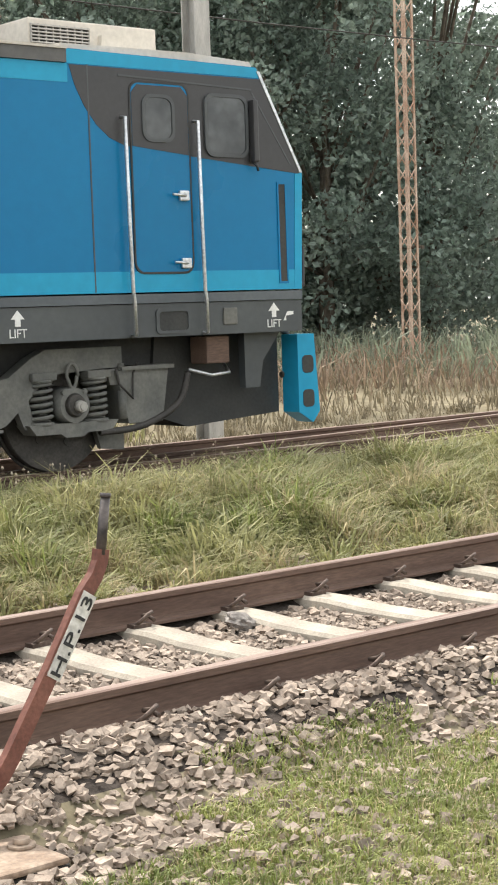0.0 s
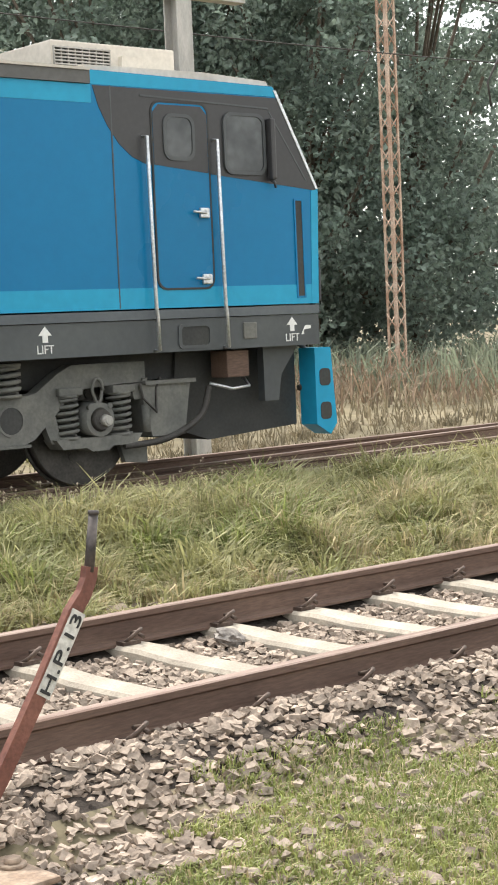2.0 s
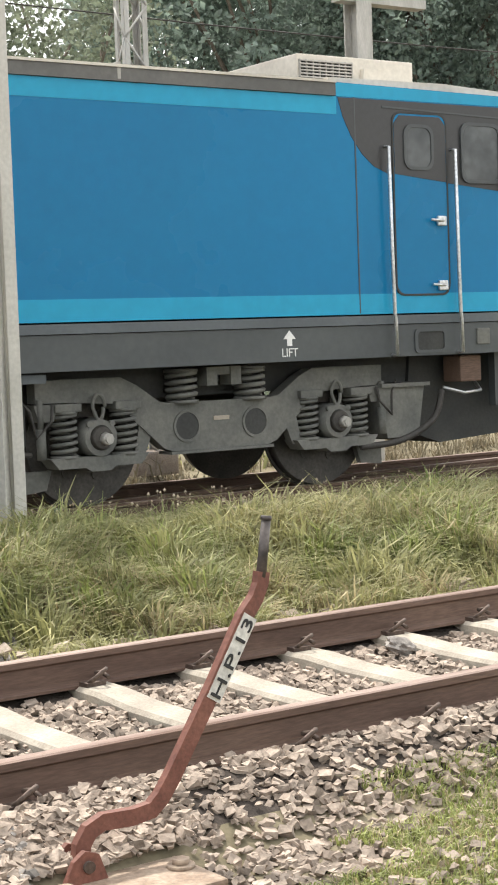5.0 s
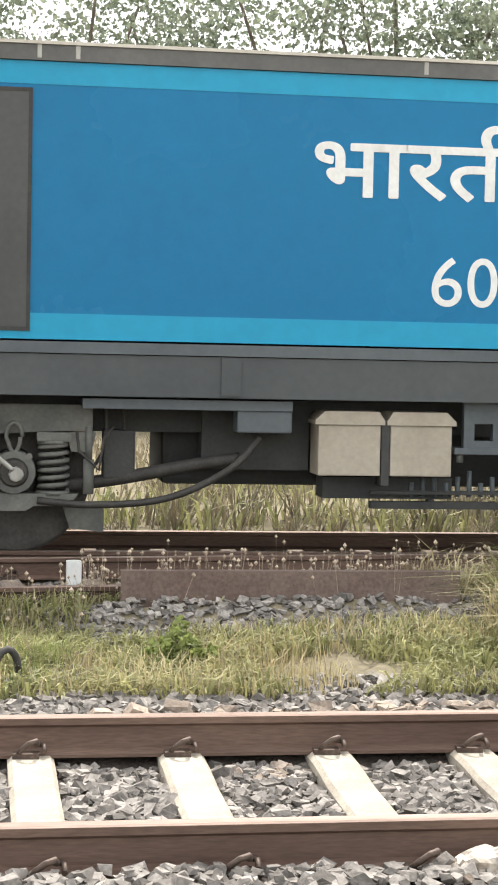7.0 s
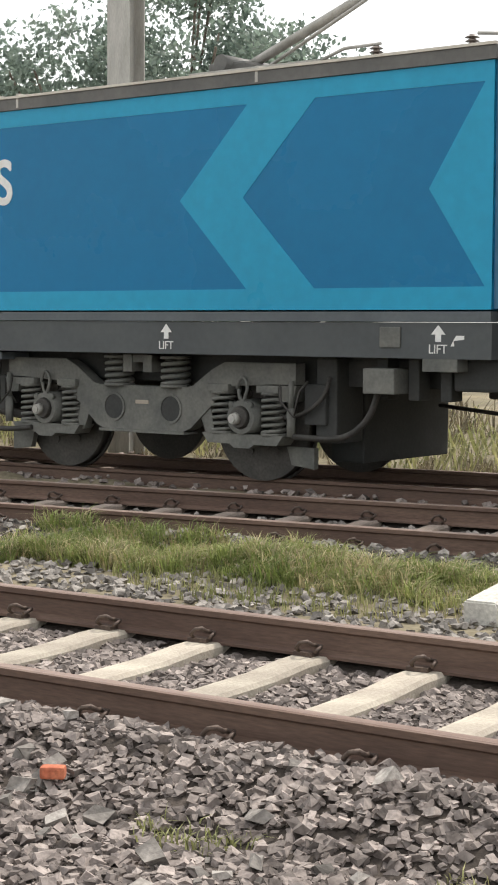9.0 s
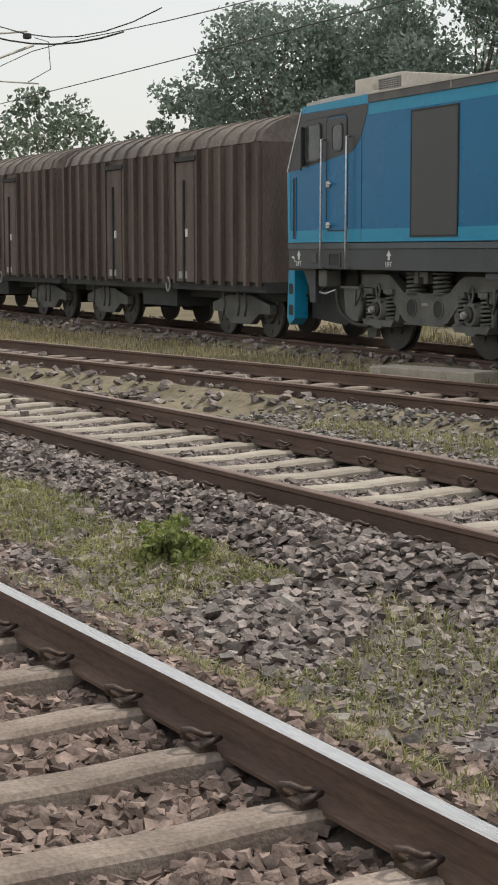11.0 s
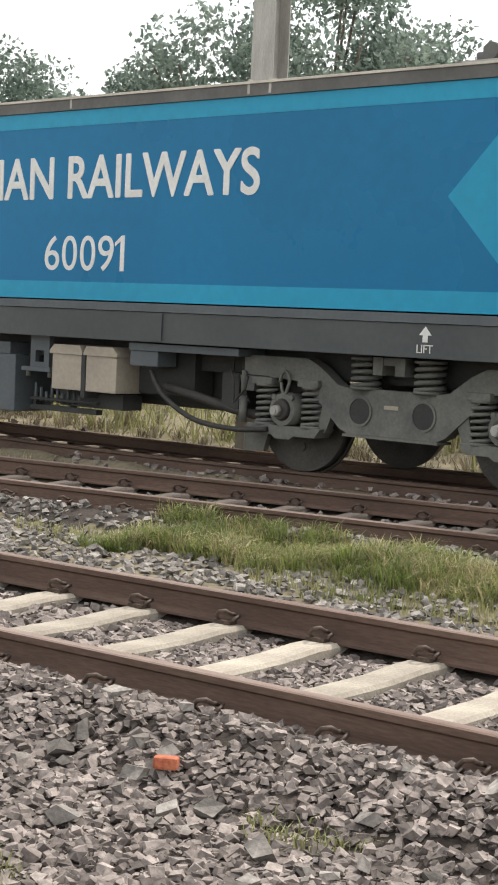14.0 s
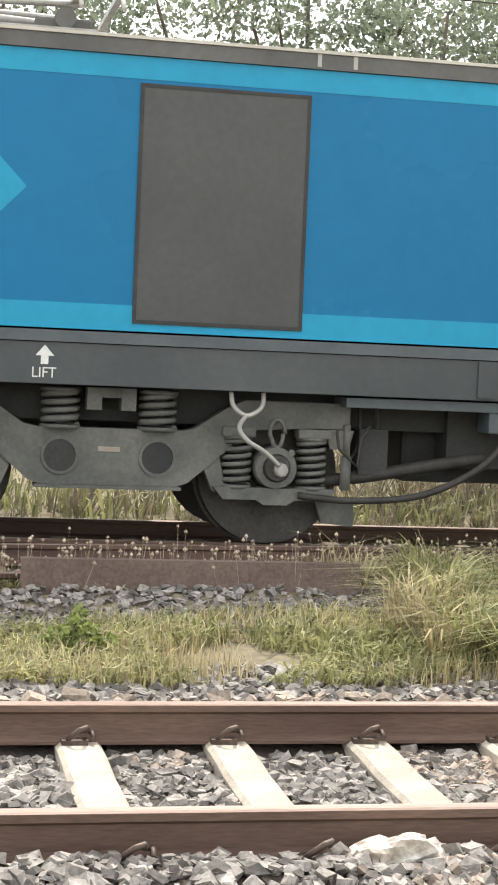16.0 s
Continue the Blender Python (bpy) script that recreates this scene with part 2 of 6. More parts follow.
def text_mesh(body, height, width, name, bold=0.0):
    """The lettering as a thin mesh, its lower left corner at 0, in the xz plane, facing -y."""
    cu = bpy.data.curves.new(name, "FONT")
    cu.body, cu.extrude = body, 0.004
    ob = bpy.data.objects.new(name, cu)
    scene.collection.objects.link(ob)
    dg = bpy.context.evaluated_depsgraph_get()
    me = bpy.data.meshes.new_from_object(ob.evaluated_get(dg))
    bpy.data.objects.remove(ob)
    co = np.array([v.co[:] for v in me.vertices])
    lo, hi = co.min(0), co.max(0)
    for v in me.vertices:
        x = (v.co.x - lo[0]) / (hi[0] - lo[0]) * width
        z = (v.co.y - lo[1]) / (hi[1] - lo[1]) * height
        v.co = (x, -v.co.z, z)
    if bold:
        co = np.array([v.co[:] for v in me.vertices])
        faces = [tuple(p.vertices) for p in me.polygons]
        V, F = [], []
        for i, (a, b) in enumerate(((0, 0), (bold, 0), (-bold, 0), (0, bold), (0, -bold), (bold * 0.7, bold * 0.7), (-bold * 0.7, -bold * 0.7), (bold * 0.7, -bold * 0.7), (-bold * 0.7, bold * 0.7))):
            F += [tuple(k + i * len(co) for k in f) for f in faces]
            V += (co + np.array((a, -0.0004 * i, b))).tolist()
        me = bpy.data.meshes.new(name)
        me.from_pydata(V, [], F)
    return me


# ---- the lines of the tracks ----
def y_near(x):
    return 6.44 + (0.0012 * (x + 14) ** 2 if x < -14 else 0.0)


def y_side(x):
    return 12.5 + 0.1 * x


def y_train(x):
    k = -(x + 5) / 4
    q = -(x + 24) / 4
    return 14.7 + 0.38 * (math.log1p(math.exp(k)) if k < 30 else k) - 0.18 * (math.log1p(math.exp(q)) if q < 30 else q)


def z_train(x):
    """The train's track lies a little lower beyond the siding."""
    k = min(max((-x - 5) / 9, 0), 1)
    return -0.09 * k * k * (3 - 2 * k)


def y_front(x):
    return 1.75 - 0.0125 * x

# ---- ground ----
def bed(d, low):
    """Height of a ballast bed at distance d from the middle of its track: sunk between the rails, heaped over the sleepers' ends."""
    d = abs(d)
    if d < 0.78:
        return -0.235
    if d < 0.98:
        return -0.235 + (d - 0.78) / 0.2 * 0.085
    if d < 1.18:
        return -0.15
    return max(low, -0.15 - (d - 1.18) * 0.45)


def height(x, y):
    low = -0.34 if y < 8 else -0.30
    h = low
    if -120 < x < 60:
        for f, x0, x1 in ((y_near, -120, 60), (y_front, -120, 60), (y_train, -120, 60), (y_side, -46, 23)):
            if x0 < x < x1:
                d = y - f(x)
                if f is y_front and abs(d) < 0.78:
                    return -0.25 + 0.015 * noise.noise((x * 3, y * 3, 3))
                if abs(d) < 1.18:
                    return bed(d, low) + (z_train(x) if f is y_train else 0.0) + 0.012 * noise.noise((x * 3, y * 3, 3))
                h = max(h, bed(d, low))
    if 2.54 < x < 3.12 and 4.62 < y < 4.97:
        h = min(h, -0.36)
    if y > 17.5:
        h += 0.25 * min((y - 17.5) / 6, 1) * (0.6 + 0.8 * noise.noise((x * 0.1, y * 0.1, 0)))
    if 9.8 < y < 16.5 and -80 < x < -36:
        h += 0.42 * math.exp(-((y - 13.3) / 1.4) ** 2) * min((-36 - x) / 4, 1)
    if 0.3 < x < 3.8 and 10.2 < y < 11.6:
        h += 0.05 * math.exp(-((y - 11.45) / 0.45) ** 2) * min((x - 0.3) / 0.5, (3.8 - x) / 0.5, 1)
    if 8.2 < y < 13 and x > 0.5:
        h += 0.13 * math.exp(-((y - 10.8) / 1.3) ** 2) * min((x - 0.5) / 2, 1)
    if -3.6 < x < 0.2 and 9 < y < 11.5:
        h += 0.10 * math.exp(-((y - 10.2) / 0.6) ** 2 - ((x + 1.6) / 1.1) ** 2)
    if -9 < x < -4.2 and 9 < y < 11.5:
        h += 0.12 * math.exp(-((y - 10.1) / 0.5) ** 2 - ((x + 6.3) / 1.3) ** 2)
    return h + 0.03 * noise.noise((x * 0.9, y * 0.9, 3))


def ground():
    xs = sorted({-3000, -1200, -500, -250, -160, *range(-110, -40, 6), *[i * 0.4 for i in range(-100, 76)], *[round(2.0 + i * 0.05, 3) for i in range(0, 33)], *range(32, 90, 5), 140, 300, 700, 1500, 3000})
    ys = sorted({-3000, -800, -200, -60, -20, -8, -3, *[round(i * 0.12, 3) for i in range(0, 150)], *[18 + i * 0.5 for i in range(1, 10)], *range(23, 60, 3), 80, 130, 250, 600, 1400, 3000})
    vs = [(x, y, height(x, y)) for x in xs for y in ys]
    n = len(ys)
    fs = [(i * n + j, (i + 1) * n + j, (i + 1) * n + j + 1, i * n + j + 1) for i in range(len(xs) - 1) for j in range(n - 1)]
    me = bpy.data.meshes.new("ground")
    me.from_pydata(vs, [], fs)
    me.materials.append(M_GROUND)
    me.materials.append(M_FIELD)
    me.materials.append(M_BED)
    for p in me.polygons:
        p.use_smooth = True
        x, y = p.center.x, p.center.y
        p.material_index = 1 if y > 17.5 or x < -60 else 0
        # ground below the stones takes the shade-dark bed colour
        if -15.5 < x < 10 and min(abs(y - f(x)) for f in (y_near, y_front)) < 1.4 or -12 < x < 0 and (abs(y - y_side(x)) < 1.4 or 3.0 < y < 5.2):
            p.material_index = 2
    return tagged(new("ground", me), "stony brown yard ground with dry grass", "ground", kind="structure")


ground()

RAIL = [(-0.075, -0.172), (0.075, -0.172), (0.075, -0.158), (0.012, -0.138), (0.010, -0.05), (0.035, -0.035), (0.035, -0.006), (0.027, 0.0), (-0.027, 0.0), (-0.035, -0.006), (-0.035, -0.035), (-0.010, -0.05), (-0.012, -0.138), (-0.075, -0.158)]


def rail(parent, f, x0, x1, off, head, step=1.5):
    n = max(2, int((x1 - x0) / step))
    path = []
    for i in range(n + 1):
        x = x0 + (x1 - x0) * i / n
        s = (f(x + 0.1) - f(x - 0.1)) / 0.2
        k = math.hypot(1, s)
        path.append((x - s / k * off, f(x) + off / k, z_train(x) if f is y_train else 0.0))
    bm = bmesh.new()
    sweep(bm, RAIL, path)
    bm.normal_update()
    for fa in bm.faces:
        c = fa.calc_center_median()
        if fa.normal.z > 0.3 and c.z > -0.02:
            fa.material_index = 1
    return part("rail", bm, (M_RUST, head), parent)


def sleeper_mesh(material, k=1.0):
    bm = bmesh.new()
    L = 1.19
    prof = [(-L, -0.16), (-0.6, -0.16), (-0.3, -0.178), (0.3, -0.178), (0.6, -0.16), (L, -0.16)]
    rings = []
    for y, top in prof:
        rings.append([bm.verts.new(p) for p in ((-0.13 * k, y, -0.40), (0.13 * k, y, -0.40), (0.13 * k, y, top - 0.02), (0.105 * k, y, top), (-0.105 * k, y, top), (-0.13 * k, y, top - 0.02))])
    for a, b in zip(rings, rings[1:]):
        for k in range(6):
            bm.faces.new((a[k], a[(k + 1) % 6], b[(k + 1) % 6], b[k]))
    bm.faces.new(rings[0])
    bm.faces.new(rings[-1])
    return mesh_of(bm, "sleeper", material)


def clip_mesh():
    """A sprung steel rail clip: an eye and a toe on the rail's foot."""
    bm = bmesh.new()
    pts = [(-0.055, 0.06, 0.0), (-0.055, -0.02, 0.012), (-0.045, -0.07, 0.03), (-0.01, -0.09, 0.05), (0.025, -0.07, 0.055), (0.03, -0.02, 0.04), (0.02, 0.03, 0.035), (0.045, 0.055, 0.03), (0.06, 0.02, 0.03), (0.06, -0.04, 0.02)]
    tube(bm, [(x * 0.95, y * 0.8, z * 1.5) for x, y, z in pts], 0.0115, 6)
    box(bm, (-0.08, -0.035, -0.01), (0.035, 0.035, 0.02))
    return mesh_of(bm, "clip", M_CLIP)


SLEEPER, SLEEPER_OLD, CLIP = sleeper_mesh(M_SLEEP, 0.78), sleeper_mesh(M_SLEEP_OLD, 0.64), clip_mesh()
STEP, FIRST = 0.652, 0.158


def track(name, f, x0, x1, head, sleeper, label, clips=(0, 0), phase=FIRST, turn=0.0):
    t = thing(name, label, "railway track", kind="structure")
    for s in (-0.8725, 0.8725):
        rail(t, f, x0, x1, s, head)
    k = math.ceil((x0 - phase) / STEP)
    while phase + k * STEP < x1:
        x = phase + k * STEP
        s = math.atan((f(x + 0.1) - f(x - 0.1)) / 0.2)
        m = Matrix.Translation((x, f(x), z_train(x) if f is y_train else 0.0)) @ Matrix.Rotation(s + radians(random.uniform(-0.8, 0.8)), 4, "Z")
        part("sleeper", sleeper, None, t, at=m)
        if clips[0] < x < clips[1]:
            for off, flip in ((-0.8725, 0), (-0.8725, 180), (0.8725, 0), (0.8725, 180)):
                side = -1 if flip == 0 else 1
                part("rail_clip", CLIP, None, t, at=m @ pose(0, off + side * 0.105, -0.158, 0, 0, flip + random.uniform(-6, 6)))
        k += 1
    return t


track("track_near", y_near, -75, 40, M_HEADRUST, SLEEPER, "rusty rails on pale concrete sleepers in stone ballast", (-17, 10))
track("track_front", y_front, -75, 40, M_HEAD, SLEEPER_OLD, "shiny worn rails on stained concrete sleepers", (-16, -2), 0.3)
track("track_side", y_side, -48, 22, M_HEADRUST, SLEEPER_OLD, "rusty siding rails joining the train's track", (-16, 2))
track("track_train", y_train, -160, 60, M_HEADRUST, SLEEPER_OLD, "dark rails on concrete sleepers under the train")

# ---- train ----
M_TEAL = mat("wagon_teal_paint", (0.03, 0.075, 0.075), (0.06, 0.12, 0.12), 0.9, 16, 0.75, 0, 0.1, vary=0.15, stretch=(3, 3, 0.5))
M_BELLOWS = mat("bellows_rubber", (0.045, 0.044, 0.043), (0.075, 0.072, 0.068), 3, 30, 0.8, 0, 0.1)
M_ENDGREY = mat("end_panel_paint", (0.075, 0.088, 0.098), (0.11, 0.12, 0.13), 1, 12, 0.5, 0, 0.03, spread=0.1)
M_ENDBLUE = mat("end_wall_paint", (0.05, 0.15, 0.25), (0.07, 0.19, 0.30), 1, 12, 0.5, 0, 0.03, spread=0.1)
M_INSUL = mat("insulator_glaze", (0.15, 0.12, 0.105), (0.24, 0.20, 0.175), 5, 30, 0.3, 0, 0.02)
M_YELLOW = mat("warning_yellow", (0.55, 0.32, 0.06), (0.65, 0.4, 0.1), 5, 30, 0.6, 0, 0.02)


def sided(side):
    """Boxes and outlines laid on one long side of a vehicle, out metres proud of it."""
    def slab(pts, out=0.004, deep=0.03, half=1.5):
        return plate(bmesh.new(), pts, side * (half + out), side * (half - deep))

    def blk(u0, u1, z0, z1, y0, y1, bevel=0.0):
        return boxes(((u0, side * y0, z0), (u1, side * y1, z1)), bevel=bevel)
    return slab, blk


def rect(u0, u1, z0, z1):
    return [(u0, z0), (u1, z0), (u1, z1), (u0, z1)]


def round_rect(u0, u1, z0, z1, r, n=4):
    pts = []
    for cx, cz, a0 in ((u1 - r, z0 + r, -90), (u1 - r, z1 - r, 0), (u0 + r, z1 - r, 90), (u0 + r, z0 + r, 180)):
        pts += [(cx + r * math.cos(radians(a0 + 90 * i / n)), cz + r * math.sin(radians(a0 + 90 * i / n))) for i in range(n + 1)]
    return pts


def ring_plate(outer, inner, y0, y1):
    """A frame between two outlines with the same number of points."""
    bm = bmesh.new()
    n = len(outer)
    V = [[bm.verts.new((x, y, z)) for x, z in o] for o, y in ((outer, y0), (inner, y0), (inner, y1), (outer, y1))]
    for a, b in zip(V, V[1:] + V[:1]):
        for i in range(n):
            bm.faces.new((a[i], a[(i + 1) % n], b[(i + 1) % n], b[i]))
    return bm


def disc(u, z, r, y0, y1, n=18, r2=None):
    return cyl(bmesh.new(), (u, y0, z), (u, y1, z), r, r2, n)


def spring_bm(u, y, z0, z1, r, wire, turns):
    pts = [(u + r * math.cos(2 * math.pi * turns * i / (turns * 10)), y + r * math.sin(2 * math.pi * turns * i / (turns * 10)), z0 + (z1 - z0) * i / (turns * 10)) for i in range(turns * 10 + 1)]
    bm = tube(bmesh.new(), pts, wire, 5)
    cyl(bm, (u, y, z0 - 0.03), (u, y, z0), r + wire, n=14)
    cyl(bm, (u, y, z1), (u, y, z1 + 0.03), r + wire, n=14)
    return bm


def wheelset_mesh(r, gauge=0.8725):
    bm = bmesh.new()
    cyl(bm, (0, -1.05, 0), (0, 1.05, 0), 0.09, n=14)
    for s in (-1, 1):
        cyl(bm, (0, s * (gauge - 0.075), 0), (0, s * (gauge - 0.045), 0), r + 0.028, n=40)
        cyl(bm, (0, s * (gauge - 0.045), 0), (0, s * (gauge + 0.065), 0), r + 0.004, r - 0.003, 40)
        cyl(bm, (0, s * (gauge + 0.065), 0), (0, s * (gauge + 0.10), 0), 0.2, 0.16, 20)
        for k in range(6):
            a = k * math.pi / 3
            cyl(bm, (math.cos(a) * 0.33, s * (gauge + 0.06), math.sin(a) * 0.33), (math.cos(a) * 0.33, s * (gauge + 0.08), math.sin(a) * 0.33), 0.05, n=8)
    return mesh_of(bm, "wheelset", M_WHEEL)


# wheel steel lightened for the same haze veil
M_WHEEL = mat("wheel_steel", (0.05, 0.047, 0.043), (0.09, 0.083, 0.074), 4, 40, 0.6, 0.4, 0.08)
WHEELSET, WAGON_WHEELSET = wheelset_mesh(0.60), wheelset_mesh(0.46)
ROLLING = []


def bogie(t, u, side, sets):
    """A motor bogie: gull-winged side frames with two round holes, coil springs, axle boxes and wheelsets."""
    half = [(-2.02, 1.22), (-1.12, 1.22), (-0.95, 1.14), (-0.70, 0.97), (-0.60, 0.95)]
    low = [(-0.56, 0.485), (-0.66, 0.52), (-0.98, 0.80), (-1.13, 0.97), (-1.75, 1.01), (-2.02, 1.01)]
    outline = half + [(-x, z) for x, z in half[::-1]] + [(-x, z) for x, z in low[::-1]] + low
    b = part("bogie", boxes(((u - 0.35, -1.05, 0.55), (u + 0.35, 1.05, 0.85)), bevel=0.02), M_BOGIE, t, "dusty grey bogie frame with haze in its colour")
    for s in (-1, 1):
        part("side_frame", plate(bmesh.new(), [(u + x, z) for x, z in outline], s * 1.22, s * 1.06), M_BOGIE, b)
        part("frame_flange", plate(bmesh.new(), [(u + x, z) for x, z in ((-0.60, 0.455), (0.60, 0.455), (0.60, 0.483), (-0.60, 0.483))], s * 1.25, s * 1.02), M_BOGIE, b)
    for k in (-0.40, 0.40):
        part("frame_hole", disc(u + k, 0.72, 0.135, side * 1.215, side * 1.226), M_DARK, b)
        part("hole_rim", ring_plate([(u + k + 0.155 * math.cos(a * math.pi / 9), 0.72 + 0.155 * math.sin(a * math.pi / 9)) for a in range(18)], [(u + k + 0.132 * math.cos(a * math.pi / 9), 0.72 + 0.132 * math.sin(a * math.pi / 9)) for a in range(18)], side * 1.22, side * 1.235), M_BOGIE, b)
        part("secondary_spring", spring_bm(u + k, side * 1.14, 0.97, 1.24, 0.14, 0.026, 4), M_BOGIE, b)
    part("number_plate", boxes(((u - 0.09, side * 1.22, 0.76), (u + 0.09, side * 1.23, 0.80))), M_BEIGE, b)
    part("side_stop", boxes(((u - 0.2, side * 1.1, 1.10), (u - 0.08, side * 1.3, 1.28)), ((u + 0.08, side * 1.1, 1.10), (u + 0.2, side * 1.3, 1.28)), ((u - 0.2, side * 1.1, 1.2), (u + 0.2, side * 1.28, 1.28))), M_BOGIE, b)
    for a, out in ((-1.39, -1), (1.39, 1)):
        c = u + a
        ax = part("axle_box", disc(c, 0.67, 0.19, side * 1.0, side * 1.30, 20, 0.17), M_BOGIE, b, smooth=False)
        part("axle_cover", disc(c, 0.67, 0.12, side * 1.30, side * 1.345, 16, 0.10), M_WHEEL, ax)
        bm = cyl(bmesh.new(), (c + 0.02, side * 1.345, 0.66), (c + 0.02, side * 1.41, 0.66), 0.065, 0.055, 8)
        cyl(bm, (c + 0.02, side * 1.41, 0.66), (c + 0.02, side * 1.425, 0.66), 0.04, n=8)
        part("axle_sensor", bm, M_GALV, ax, "bare steel sensor cap")
        part("lifting_link", tube(bmesh.new(), [(c + 0.065 * math.cos(q * math.pi / 7) * (1 - 0.25 * (q > 7)), side * 1.27, 0.955 + 0.12 * math.sin(q * math.pi / 7)) for q in range(15)], 0.018, 6), M_BOGIE, b)
        for k in (-0.32, 0.32):
            part("spring", spring_bm(c + k, side * 1.16, 0.52, 0.90, 0.115, 0.021, 6), M_BOGIE, b)
            part("spring_cap", boxes(((c + k - 0.14, side * 1.04, 0.92), (c + k + 0.14, side * 1.28, 1.0)), bevel=0.015), M_BOGIE, b)
        part("tie_bar", plate(bmesh.new(), [(c - 0.52, 0.50), (c - 0.44, 0.40), (c - 0.16, 0.40), (c - 0.1, 0.36), (c + 0.1, 0.36), (c + 0.16, 0.40), (c + 0.44, 0.40), (c + 0.52, 0.50)], side * 1.28, side * 1.04), M_BOGIE, b)
        part("guide_leg", plate(bmesh.new(), [(c - out * 0.52, 0.46), (c - out * 0.40, 0.46), (c - out * 0.52, 0.95), (c - out * 0.72, 0.95)], side * 1.2, side * 1.1), M_BOGIE, b)
        part("damper", cyl(cyl(bmesh.new(), (c + out * 0.60, side * 1.25, 0.50), (c + out * 0.60, side * 1.25, 0.78), 0.045, n=10), (c + out * 0.60, side * 1.25, 0.76), (c + out * 0.60, side * 1.25, 1.05), 0.03, n=10), M_BOGIE, b)
        part("brake_pipe", tube(bmesh.new(), [(c + out * 0.5, side * 1.3, 1.0), (c + out * 0.52, side * 1.32, 0.85), (c + out * 0.68, side * 1.32, 0.70), (c + out * 0.72, side * 1.28, 0.95), (c + out * 0.80, side * 1.25, 1.05)], 0.014, 5), M_RUBBER, b)
        part("frame_horn", plate(bmesh.new(), [(c + out * 0.42, 1.0), (c + out * 0.66, 1.0), (c + out * 0.62, 0.84), (c + out * 0.46, 0.84)], side * 1.25, side * 1.05), M_BOGIE, b)
        part("guard_iron", plate(bmesh.new(), [(c + out * 0.40, 0.38), (c + out * 0.74, 0.38), (c + out * 0.74, 0.17), (c + out * 0.46, 0.20)], side * 1.05, side * 0.98), M_BOGIE, b)
        part("box_bolt", disc(c - 0.12, 0.80, 0.03, side * 1.27, side * 1.31, 6), M_BOGIE, ax)
        part("box_bolt", disc(c + 0.12, 0.80, 0.03, side * 1.27, side * 1.31, 6), M_BOGIE, ax)
        part("sand_box", boxes(((c + out * 0.72, side * 0.9, 0.62), (c + out * 0.98, side * 1.2, 1.02)), bevel=0.02), M_DARK, b)
        w = part("wheelset", WHEELSET, None, b, at=pose(c, 0, 0.604))
        ROLLING.append((w, sets, 0.604, pose(c, 0, 0.604)))
    return b


def lift_mark(t, u, side, flag):
    """A white arrow with the word under it, on the sill."""
    slab, blk = sided(side)
    a = [(u - 0.03, 1.46), (u + 0.03, 1.46), (u + 0.03, 1.53), (u + 0.075, 1.53), (u, 1.62), (u - 0.075, 1.53), (u - 0.03, 1.53)]
    part("lift_arrow", slab(a, 0.004, 0.0, 1.49), M_WHITE, t, "white painted lifting arrow")
    w = 0.19
    me = text_mesh("LIFT", 0.085, w, "lift_word")
    me.materials.append(M_WHITE)
    at = pose(u - w / 2, -1.492, 1.35) if side < 0 else pose(u + w / 2, 1.492, 1.35, 0, 0, 180)
    part("lift_word", me, None, t, at=at)
    if flag:
        part("jacking_mark", slab([(u + flag * 0.13, 1.42), (u + flag * 0.17, 1.42), (u + flag * 0.16, 1.47), (u + flag * 0.27, 1.485), (u + flag * 0.27, 1.52), (u + flag * 0.19, 1.52), (u + flag * 0.17, 1.49)], 0.004, 0.0, 1.49), M_WHITE, t, "white painted jacking symbol")


def insulator(t, u, y, z, h, r, n=6):
    bm = cyl(bmesh.new(), (u, y, z), (u, y, z + h), r * 0.45, n=10)
    for i in range(n):
        k = z + h * (i + 0.5) / n
        cyl(bm, (u, y, k - h * 0.2 / n), (u, y, k + h * 0.25 / n), r, r * 0.6, 14)
    return part("insulator", bm, M_INSUL, t, "brown ribbed insulator")


